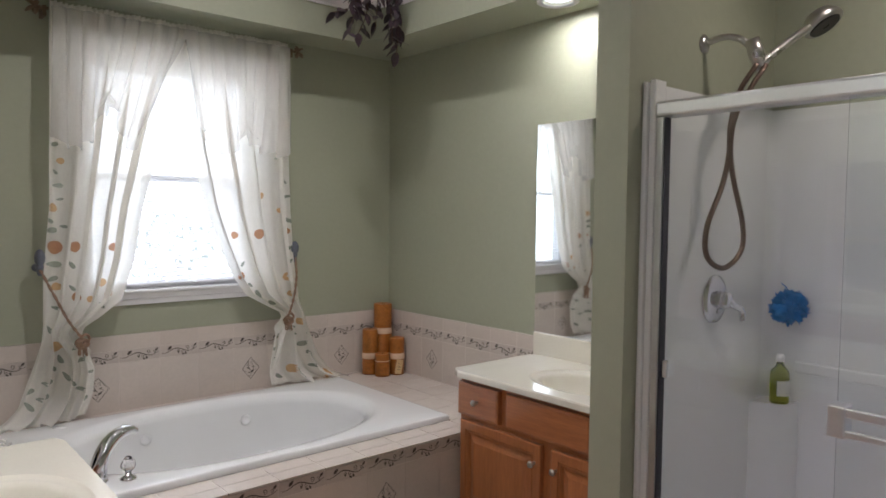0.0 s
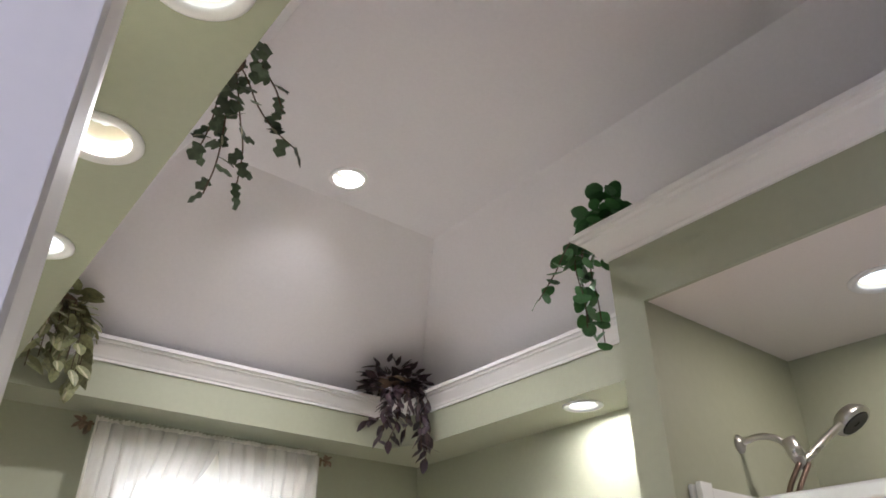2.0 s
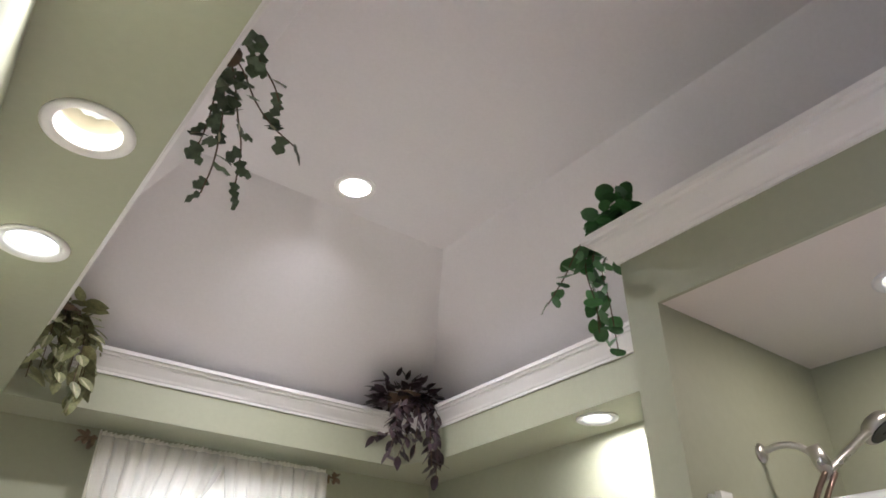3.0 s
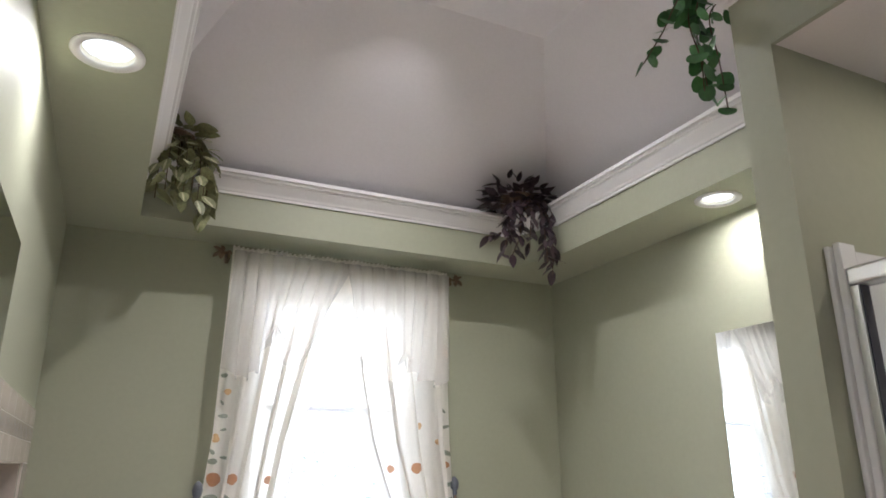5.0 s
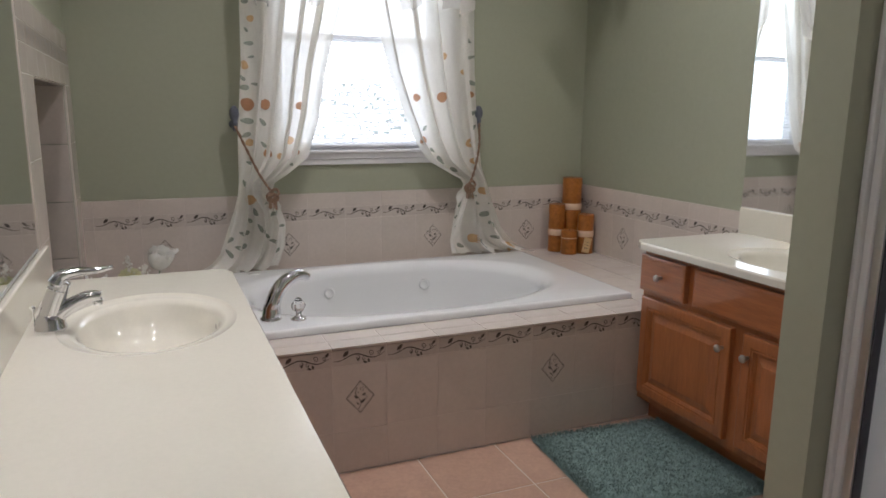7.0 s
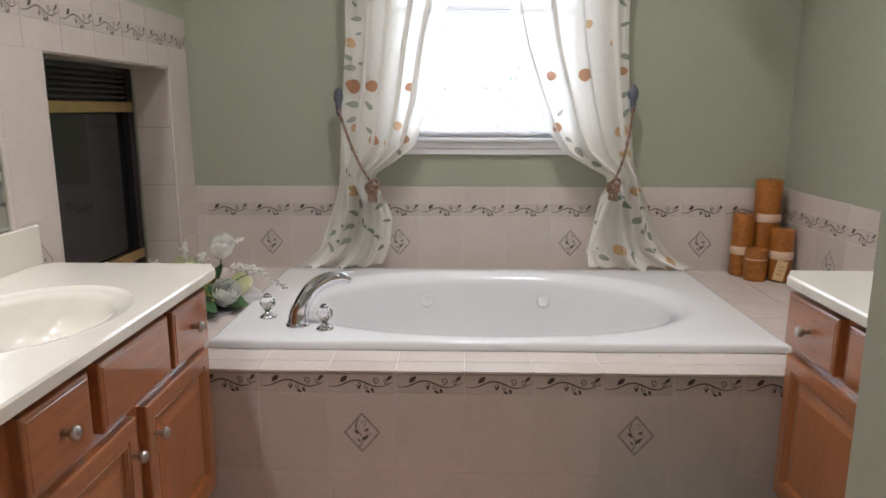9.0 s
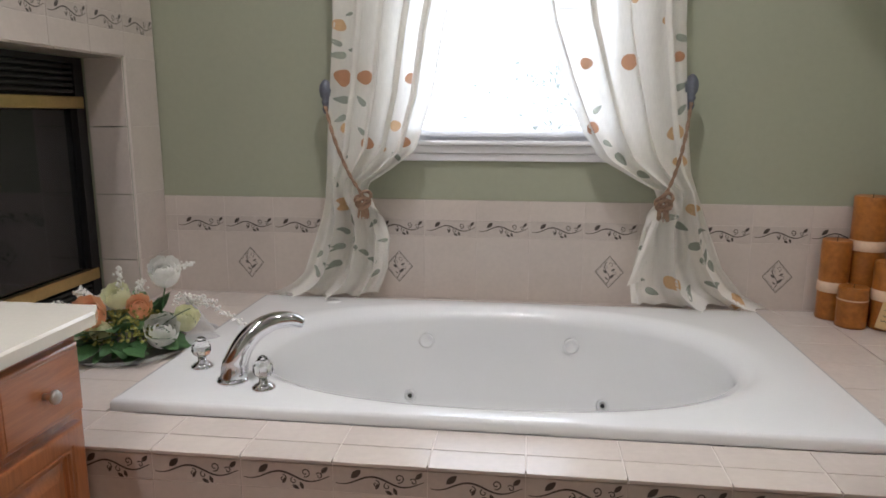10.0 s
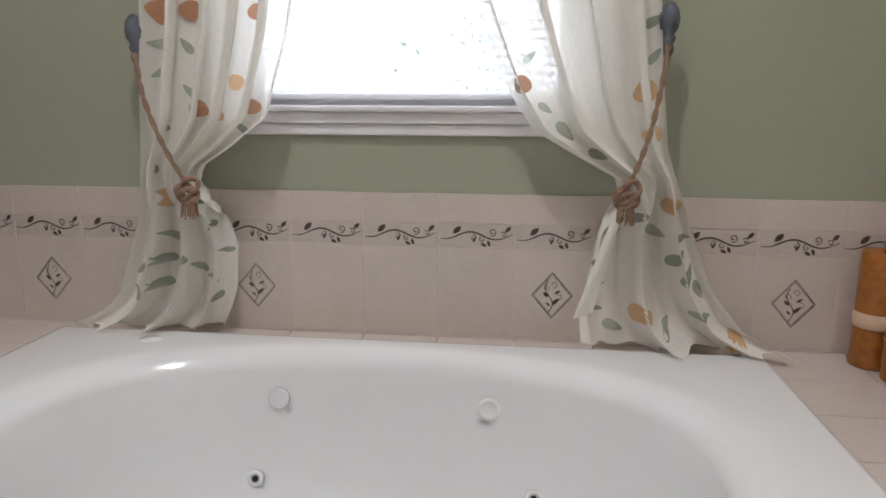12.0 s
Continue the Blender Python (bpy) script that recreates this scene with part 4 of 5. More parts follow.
# ---- shower ----
surround = thing("shower_surround", (0, 0, 0), "white moulded acrylic shower surround", "shower surround")
b = box(0.452, SHB - 0.012, SHY - 0.130, SHY - 0.1155, 0.08, 1.905, 0.004)
part("end_panel", b, ACRYLIC, surround)
b = box(SHB - 0.012, SHB - 0.0005, -3.95, SHY - 0.131, 0.08, 1.905, 0.004)
box(SHB - 0.03, SHB - 0.012, -3.9, SHY - 0.24, 0.95, 0.99, 0.006, bm=b)
part("back_panel", b, ACRYLIC, surround)
part("corner_cove", grid(lambda u, v: (SHB - 0.012 - 0.05 * (1 - math.sin(u * math.pi / 2)), SHY - 0.130 - 0.05 * (1 - math.cos(u * math.pi / 2)), 0.84 + 1.06 * v), 8, 2), ACRYLIC, surround, smooth=True)
b = grid(lambda u, v: (SHB - 0.012 - (0.125 * math.cos(u * math.pi / 2)), SHY - 0.130 - 0.125 * math.sin(u * math.pi / 2), 0.08 + 0.76 * v), 10, 2)
part("corner_column", b, ACRYLIC, surround, smooth=True)
b = bmesh.new()
arc = [(SHB - 0.012 - 0.125 * math.cos(i * math.pi / 20), SHY - 0.130 - 0.125 * math.sin(i * math.pi / 20), 0.841) for i in range(11)]
face(b, [(SHB - 0.012, SHY - 0.130, 0.841)] + arc)
part("corner_shelf", b, ACRYLIC, surround)
part("pan", box(0.42, SHB - 0.001, -3.95, SHY - 0.1155, 0.0, 0.079, 0.004), ACRYLIC, surround)
part("flange", box(0.466, 0.525, SHY - 0.150, SHY - 0.1305, 0.08, 1.912, 0.004), ACRYLIC, surround)
sdoor = thing("shower_door", (0, 0, 0), "sliding clear glass shower door with aluminium frame", "shower door")
Y0, Y1 = SHY - 0.1505, -3.945
part("jamb_channel", box(0.474, 0.518, Y0 - 0.022, Y0, 0.10, 1.80, 0.002), ALU, sdoor)
part("gasket", box(0.480, 0.512, Y0 - 0.026, Y0 - 0.022, 0.10, 1.80), DARKGASKET, sdoor)
b = box(0.464, 0.530, Y1, Y0, 1.80, 1.845, 0.008)
part("header_rail", b, ALU, sdoor)
part("bottom_track", box(0.464, 0.530, Y1, Y0, 0.0795, 0.10, 0.004), ALU, sdoor)
inner = part("inner_panel", box(0.506, 0.512, -3.30, Y0 - 0.022, 0.10, 1.80), GLASS, sdoor)
outer = part("outer_panel", box(0.480, 0.486, Y1 + 0.01, -3.085, 0.10, 1.80), GLASS, sdoor)
for o in (inner, outer):
    o.visible_shadow = False
part("bumper", box(0.488, 0.502, Y0 - 0.046, Y0 - 0.030, 1.035, 1.085, 0.003), ALU, sdoor)
bar = part("towel_bar", box(0.434, 0.446, -3.72, -3.085, 1.043, 1.065, 0.003), ALU, sdoor)
part("towel_bar", box(0.434, 0.446, -3.72, -3.085, 0.996, 1.012, 0.003), ALU, sdoor)
for yy in (-3.10, -3.70):
    part("bar_bracket", box(0.430, 0.480, yy - 0.020, yy + 0.020, 0.992, 1.069, 0.004), ALU, sdoor)

sh = thing("hand_shower", (0.79, SHY - 0.1155, 2.07), "satin nickel hand shower on wall arm with metal hose", "shower head")
part("flange", lathe([(0.030, 0), (0.030, -0.004), (0.022, -0.012), (0.010, -0.016)], 20, axis="Y"), NICKEL, sh, smooth=True)
part("arm", tube(smooth_path([(0, 0, 0), (0.008, -0.06, 0.012), (0.02, -0.11, 0.0), (0.035, -0.145, -0.035)], 6), 0.0105, 12), NICKEL, sh, smooth=True)
br = Vector((0.04, -0.155, -0.05))
part("bracket", tube([br + Vector((-0.012, 0.01, 0.045)), br, br + Vector((0.012, -0.01, -0.05))], [0.021, 0.025, 0.015], 14), NICKEL, sh, smooth=True)
hd = Vector((0.285, -0.25, 0.072))
part("wand", tube(smooth_path([br + Vector((0.0, -0.01, -0.035)), br + Vector((0.09, -0.04, 0.03)), hd + Vector((-0.05, 0.02, -0.02)), hd], 6), 0.0125, 12), NICKEL, sh, smooth=True)
nrm = Vector((0.02, -0.55, -0.8)).normalized()
q = nrm.to_track_quat("Z", "Y").to_matrix().to_4x4()
b = lathe([(0.022, -0.04), (0.042, -0.032), (0.060, -0.010), (0.064, 0.006), (0.058, 0.014)], 28)
bmesh.ops.transform(b, matrix=Matrix.Translation(hd) @ q, verts=b.verts)
hb = part("head", b, NICKEL, sh, smooth=True)
b = lathe([(0.050, 0.0135), (0.047, 0.018), (0.012, 0.018), (0.010, 0.015)], 28)
bmesh.ops.transform(b, matrix=Matrix.Translation(hd) @ q, verts=b.verts)
part("spray_face", b, BLACK, hb, "dark spray face")
o0 = Vector((0.79, SHY - 0.1155, 2.07))
hose_pts = [Vector(p) - o0 for p in ((0.815, -2.70, 1.985), (0.780, -2.665, 1.90), (0.772, -2.645, 1.80), (0.775, -2.64, 1.70), (0.735, -2.64, 1.60), (0.655, -2.64, 1.48), (0.660, -2.64, 1.39), (0.765, -2.64, 1.350), (0.875, -2.64, 1.40), (0.880, -2.64, 1.49), (0.815, -2.64, 1.62), (0.765, -2.65, 1.72), (0.768, -2.66, 1.82), (0.80, -2.69, 1.91), (0.845, -2.715, 1.985))]
part("hose", tube(smooth_path(hose_pts, 8), 0.0085, 10), HOSE, sh, "bronze coloured metal hose", smooth=True)

valve = thing("shower_valve", (0.878, SHY - 0.131, 1.235), "round chrome shower valve with lever handle", "shower valve")
part("escutcheon", lathe([(0.082, 0), (0.080, -0.006), (0.060, -0.014), (0.030, -0.018)], 36, axis="Y"), CHROME, valve, smooth=True)
part("hub", lathe([(0.030, -0.016), (0.030, -0.045), (0.024, -0.055), (0.006, -0.058)], 24, axis="Y"), CHROME, valve, smooth=True)
part("lever", tube(smooth_path([(0.0, -0.045, 0.0), (0.03, -0.055, -0.02), (0.075, -0.06, -0.04), (0.082, -0.06, -0.075)], 6), [0.013] * 6 + [0.011] * 6 + [0.010] * 7, 12), CHROME, valve, smooth=True)

puff = thing("bath_puff", (1.215, -2.655, 1.19), "bright blue mesh bath puff hanging in shower", "bath puff")
b = bmesh.new()
rp = random.Random(8)
for i in range(70):
    d = Vector((rp.gauss(0, 1), rp.gauss(0, 1), rp.gauss(0, 1))).normalized()
    e = d.orthogonal().normalized()
    f2 = d.cross(e)
    rr_, ph = 0.040 + 0.018 * rp.random(), rp.uniform(0, 6.28)
    ring0, ring1 = [], []
    for k in range(13):
        a = ph + 3.4 * k / 12
        wv = 0.010 * math.sin(k * 2.2 + i)
        p0 = d * 0.012 + (e * math.cos(a) + f2 * math.sin(a)) * 0.022
        p1 = d * (rr_ + wv) + (e * math.cos(a) + f2 * math.sin(a)) * 0.032
        ring0.append(b.verts.new(p0))
        ring1.append(b.verts.new(p1))
    for k in range(12):
        b.faces.new((ring0[k], ring0[k + 1], ring1[k + 1], ring1[k]))
part("mesh_ball", b, SPONGE, puff, smooth=True)
part("cord", tube([(0.0, 0, 0.05), (0.02, 0.02, 0.07), (0.05, 0.05, 0.08)], 0.002, 6), SPONGE, puff)
soap = thing("soap_bottle", (1.215, -2.632, 0.8415), "clear bottle of yellow-green soap on corner shelf", "soap bottle")
part("bottle", lathe([(0.030, 0), (0.033, 0.006), (0.033, 0.09), (0.031, 0.115), (0.014, 0.135), (0.012, 0.15)], 24), SOAP, soap, smooth=True)
part("cap", lathe([(0.013, 0.150), (0.013, 0.172), (0.010, 0.176)], 18), TRIM, soap, "white cap", smooth=True)
part("label", grid(lambda u, v: (0.0336 * math.cos(3.3 + 1.7 * u), 0.0336 * math.sin(3.3 + 1.7 * u), 0.03 + 0.055 * v), 10, 1), PETALW, soap, "pale floral paper label")

# ---- can lights ----


def can(x, y, z, bulb=None):
    c = thing("recessed_light", (x, y, z), "lit white recessed ceiling light", "ceiling light", "recessed lights")
    part("trim_ring", lathe([(0.070, 0.0), (0.098, 0.0), (0.098, -0.004), (0.090, -0.008), (0.072, -0.004), (0.070, 0.0)], 36, cap=False), TRIM, c, smooth=True)
    part("reflector", lathe([(0.071, -0.002), (0.068, 0.035), (0.060, 0.075), (0.057, 0.10)], 36, cap=False), REFLECTOR, c, smooth=True)
    size, deep = (0.048, 0.062) if bulb else (0.065, 0.003) if z < 3 else (0.057, 0.044)
    face_bm = grid(lambda u, v: ((0.001 + size * v) * math.cos(6.2832 * u), (0.001 + size * v) * math.sin(6.2832 * u), deep + 0.010 * v ** 3 + 0.0016 * math.cos(6.2832 * u * 12) * v), 96, 8, closed=True)
    part("bulb", face_bm, bulb or BULBGLOW, c, "glowing ribbed lamp face", smooth=True)
    part("housing", lathe([(0.060, 0.10), (0.060, 0.12), (0.01, 0.121)], 24), ALU, c)


for k, (cx, cy) in enumerate(CANS):
    can(cx, cy, SOFFIT, BULBDIM if k == 2 else None)
can(*LIGHT_A, TZ)
can(0.83, -3.08, SHZ + 0.002)

# ---- curtains ----
OUT = {
    -1: [(2.47, 0.610), (1.9, 0.618), (1.53, 0.624), (1.18, 0.654), (0.97, 0.660), (0.89, 0.668), (0.81, 0.690), (0.60, 0.765), (0.54, 0.82), (0.50, 0.90)],
    1: [(2.47, 0.600), (1.9, 0.606), (1.51, 0.614), (1.22, 0.636), (1.0, 0.660), (0.874, 0.705), (0.66, 0.790), (0.56, 0.87), (0.50, 1.00)],
}
INN = {
    -1: [(2.47, -0.03), (2.3, -0.02), (2.2, 0.02), (1.9, 0.11), (1.52, 0.213), (1.27, 0.256), (1.076, 0.318), (1.0, 0.415), (0.95, 0.495), (0.90, 0.505), (0.84, 0.462), (0.74, 0.430), (0.62, 0.440), (0.50, 0.480)],
    1: [(2.47, -0.02), (2.3, -0.015), (2.2, 0.0), (1.9, 0.040), (1.52, 0.131), (1.32, 0.205), (1.15, 0.275), (1.046, 0.345), (0.975, 0.47), (0.935, 0.545), (0.89, 0.548), (0.80, 0.505), (0.60, 0.470), (0.50, 0.476)],
}


def level(z, table):
    return float(np.interp(-z, [-q[0] for q in table], [q[1] for q in table]))


class Panel:
    """One sheer panel gathered on the rod and held by a cord; side -1 or 1."""

    def __init__(self, side, seed):
        self.side, r = side, random.Random(seed)
        self.ph = [r.uniform(0, 6.28) for _ in range(5)]

    def at(self, u, z):
        o, i = level(z, OUT[self.side]), level(z, INN[self.side])
        width = o - i
        tail = min(1.0, max(0.0, (0.93 - z) / 0.12))
        w = u + 0.05 * math.sin(5 * u + self.ph[0] + 0.4 * z) + 0.02 * math.sin(11 * u + self.ph[1])
        turn = 2 * math.pi * (4.6 - 1.4 * tail) * w + self.ph[2] + 0.35 * math.sin(1.7 * z + 3 * u)
        start = min(1.0, max(0.0, (2.44 - z) / 0.5))
        edge = min(1.0, 9 * u, 9 * (1 - u))
        x = o - width * u + (0.070 - 0.034 * tail) * width * start * edge * math.cos(turn)
        depth = (0.012 + 0.018 * start) * (0.55 + 0.45 * min(1.0, width / 0.45)) + 0.014 * tail
        f = math.sin(turn) + 0.45 * math.sin(2 * math.pi * 2.1 * w + self.ph[4] - 0.9 * z) + 0.18 * math.sin(2 * math.pi * 11 * w + self.ph[3] + z) * start + 0.4 * noise.noise((u * 6, z * 2.3, self.ph[0]))
        if z > 2.30:
            f += (z - 2.30) * 9 * math.sin(2 * math.pi * 26 * u + self.ph[1])
        y = -0.088 - 0.022 * min(1.0, max(0.0, (1.3 - z) / 0.4)) + 0.02 * tail + depth * f
        zz = z
        if z < 0.57:
            k = (0.57 - z) / 0.065
            zz = z + 0.022 * k * (0.5 + 0.5 * math.sin(turn * 0.9 + self.ph[1])) + 0.012 * k * noise.noise((u * 11, 2.0, self.ph[3]))
            y -= 0.045 * k * (0.4 + 0.6 * math.sin(3 * u + 0.5))
        front = -0.045 if z > 0.99 else -0.022
        return Vector((self.side * x, min(y, front), max(zz, 0.522 if y < -0.115 and abs(x) < 0.92 else 0.494)))

    def uof(self, x, z):
        lo, hi = 0.0, 1.0
        for _ in range(24):
            m = (lo + hi) / 2
            if abs(self.at(m, z).x) > abs(x):
                lo = m
            else:
                hi = m
        return (lo + hi) / 2

    def spot(self, b, x, z, outline):
        """A patch that follows the cloth; outline: (dx, dz) round the middle."""
        def pt(dx, dz):
            zz = min(max(z + dz, 0.515), 2.4)
            p = self.at(self.uof(x + dx, zz), zz)
            return b.verts.new((p.x, p.y - 0.0045, p.z))
        mid = pt(0, 0)
        r1 = [pt(dx * 0.5, dz * 0.5) for dx, dz in outline]
        r2 = [pt(dx, dz) for dx, dz in outline]
        n = len(outline)
        for i in range(n):
            j = (i + 1) % n
            b.faces.new((mid, r1[i], r1[j]))
            b.faces.new((r1[i], r2[i], r2[j], r1[j]))


def blossom(r, seed):
    q = random.Random(seed)
    return [(r * (0.92 + 0.08 * math.sin(2 * a + 2 * seed) + 0.05 * math.sin(3 * a + seed) + 0.03 * q.random()) * math.cos(a), r * (0.92 + 0.06 * math.sin(3 * a + seed)) * math.sin(a)) for a in [2 * math.pi * i / 18 for i in range(18)]]


def sprig(l, w, ang):
    o = []
    for i in range(14):
        a = 2 * math.pi * i / 14
        px, pz = l * math.cos(a), w * math.sin(a) * (1 - 0.45 * math.cos(a))
        o.append((px * math.cos(ang) - pz * math.sin(ang), px * math.sin(ang) + pz * math.cos(ang)))
    return o


FLOWERS = {
    -1: ([(0.598, 1.335, 0.038), (0.515, 1.335, 0.031), (0.345, 1.33, 0.024), (0.51, 1.095, 0.027), (0.37, 1.10, 0.024)],
         [(0.605, 1.52, 0.027), (0.595, 1.15, 0.024), (0.40, 1.16, 0.026), (0.605, 0.865, 0.034), (0.565, 1.74, 0.02), (0.52, 2.05, 0.02), (0.45, 1.08, 0.02)],
         [(0.605, 1.255, 0.033, 0.1), (0.612, 1.185, 0.026, -0.4), (0.615, 1.415, 0.030, 0.0), (0.62, 1.46, 0.022, 0.5), (0.53, 1.25, 0.024, 0.9), (0.53, 1.14, 0.02, 0.8), (0.61, 0.76, 0.022, 0.8), (0.64, 0.70, 0.03, 0.2), (0.56, 0.72, 0.024, 1.0), (0.66, 0.63, 0.034, 0.1), (0.53, 0.68, 0.02, 0.9), (0.63, 0.95, 0.02, 1.2), (0.60, 1.05, 0.02, 0.3), (0.58, 0.80, 0.022, 1.3), (0.50, 0.65, 0.022, 0.2)]),
    1: ([(0.435, 1.385, 0.034), (0.285, 1.38, 0.025), (0.315, 1.155, 0.026), (0.60, 1.40, 0.022)],
        [(0.605, 1.14, 0.036), (0.625, 1.04, 0.028), (0.555, 1.52, 0.022), (0.44, 1.60, 0.024), (0.68, 0.87, 0.026), (0.62, 0.60, 0.034), (0.85, 0.535, 0.03), (0.60, 2.0, 0.022)],
        [(0.615, 1.30, 0.026, 0.5), (0.61, 1.46, 0.026, -0.5), (0.62, 1.22, 0.022, 1.0), (0.42, 1.045, 0.03, -0.8), (0.50, 0.99, 0.026, -0.4), (0.65, 0.80, 0.03, -0.5), (0.70, 0.74, 0.028, 1.1), (0.73, 0.70, 0.028, 1.2), (0.60, 0.84, 0.026, 0.4), (0.76, 0.66, 0.026, -1.0), (0.56, 0.55, 0.03, -0.5), (0.69, 0.56, 0.024, 1.2), (0.33, 1.22, 0.02, 0.8), (0.60, 1.60, 0.02, 0.3), (0.37, 1.10, 0.02, -0.6)]),
}
VALANCE = {
    -1: [(0.612, 1.84), (0.55, 1.80), (0.50, 1.80), (0.455, 1.835), (0.41, 1.97), (0.376, 2.06), (0.345, 1.97), (0.305, 1.85), (0.264, 1.795), (0.225, 1.90), (0.13, 2.16)],
    1: [(0.602, 1.84), (0.52, 1.82), (0.42, 1.84), (0.36, 1.88), (0.326, 1.985), (0.30, 1.90), (0.262, 1.82), (0.215, 1.805), (0.14, 1.86), (0.075, 1.93), (0.05, 2.10)],
}
for side, seed in ((-1, 11), (1, 23)):
    cur = thing("curtain", (0, 0, 0), "ivory sheer curtain with orange flowers tied back over tub", "curtain", "window curtains")
    pan = Panel(side, seed)
    zs = list(np.linspace(2.468, 0.50, 118))
    sheet = part("panel", grid(lambda u, v: pan.at(u, zs[min(int(round(v * 117)), 117)]), 150, 117), CLOTH, cur, smooth=True)
    fl, pe, le = FLOWERS[side]
    rl = random.Random(seed)
    le = list(le)
    # rows of leaf dabs down both borders
    for k in range(24):
        zk = 0.60 + 0.064 * k
        for xk in (level(zk, OUT[side]) - rl.uniform(0.022, 0.075), level(zk, INN[side]) + rl.uniform(0.022, 0.05)):
            if (zk < 0.86 or zk > 1.02) and (xk > 0.5 or zk < 1.12) and all(math.hypot(xk - q[0], zk - q[1]) > 0.052 for q in fl + pe + le):
                le.append((xk, zk, rl.uniform(0.014, 0.026), rl.choice((0.0, 0.15, -0.2, 0.9, -0.8))))
    for k, (x, z, r) in enumerate(fl):
        b = bmesh.new()
        pan.spot(b, x, z, blossom(r * 0.9, k))
        part("flower_print", b, ORANGE, sheet, smooth=True)
    for k, (x, z, r) in enumerate(pe):
        b = bmesh.new()
        pan.spot(b, x, z, blossom(r * 0.85, k + 3))
        part("flower_print", b, PEACH, sheet, smooth=True)
    for x, z, l, a in le:
        b = bmesh.new()
        pan.spot(b, x, z, sprig(l, l * 0.42, a))
        part("leaf_print", b, LEAFG, sheet, smooth=True)
    # short overlay hung from the same rod, caught up in the middle with a knot
    hem = VALANCE[side]
    n = len(hem) - 1

    def overlay(u, v):
        k = min(int(u * n), n - 1)
        t = u * n - k
        t = t * t * (3 - 2 * t)
        xb, zb = hem[k][0] + (hem[k + 1][0] - hem[k][0]) * t, hem[k][1] + (hem[k + 1][1] - hem[k][1]) * t
        xt = 0.603 - 0.620 * u
        q = v ** 1.25
        fold = math.sin(2 * math.pi * 9.5 * u + seed) + 0.5 * math.sin(2 * math.pi * 17 * u + 2.1 * v)
        return (side * (xt + (xb - xt) * q + 0.014 * (0.4 + 0.6 * v) * math.cos(2 * math.pi * 9.5 * u + seed)), -0.128 - 0.012 * v - (0.009 + 0.013 * v) * fold, 2.438 + (zb - 2.438) * v + 0.01 * v * math.sin(2 * math.pi * 9 * u))
    part("overlay", grid(overlay, 140, 30), OVERLAY, cur, "short sheer overlay with caught-up hem", smooth=True)
    ax, az = max(hem[1:-1], key=lambda q: q[1] - 2 * abs(q[0] - 0.35))
    b = bmesh.new()
    for dx, dz, w0 in ((0.010, -0.12, 0.022), (-0.05, -0.10, 0.028), (0.055, -0.09, 0.030)):
        grid(lambda u, v: (side * (ax + dx * v ** 1.3 + (u - 0.5) * w0 * math.sin(0.4 + 2.3 * v)), -0.155 + 0.010 * math.cos(6 * u + 2 * v), az + 0.015 + dz * v), 4, 8, bm=b)
    part("hem_knot", b, OVERLAY, cur, smooth=True)
    if side > 0:
        b = grid(lambda u, v: (0.560 - 0.085 * v + (u - 0.5) * (0.018 + 0.030 * v), -0.160 + 0.008 * math.cos(4 * u + 3 * v), 0.90 - 0.30 * v + 0.012 * u), 6, 14)
        part("loose_hem", b, CLOTH, cur, smooth=True)

rod = thing("curtain_rod", (0, -0.078, 2.432), "thin bronze curtain rod with leaf finials", "curtain rod")
for k in range(2):
    twist = [(-0.66 + 1.32 * i / 330, 0.003 * math.cos(i * 0.55 + k * 3.1416), 0.003 * math.sin(i * 0.55 + k * 3.1416)) for i in range(331)]
    part("pole", tube(twist, 0.005, 7), IRON, rod, smooth=True)
for s in (-1, 1):
    part("bracket", box(s * 0.625 - 0.008, s * 0.625 + 0.008, -0.01, 0.0775, -0.035, 0.012, 0.002), IRON, rod)
    b = bmesh.new()
    for a, l in ((0.5, 0.05), (-0.6, 0.05), (1.6, 0.035), (-1.5, 0.035)):
        pts = smooth_path([(s * 0.66, 0, 0), (s * (0.66 + 0.5 * l * math.cos(a)), -0.008, 0.5 * l * math.sin(a) + 0.004), (s * (0.66 + l * math.cos(a)), 0, l * math.sin(a))], 4)
        tube(pts, [0.004 + 0.011 * math.sin(math.pi * i / (len(pts) - 1)) for i in range(len(pts))], 8, bm=b, flat=0.4)
    part("leaf_finial", b, IRON, rod, smooth=True)

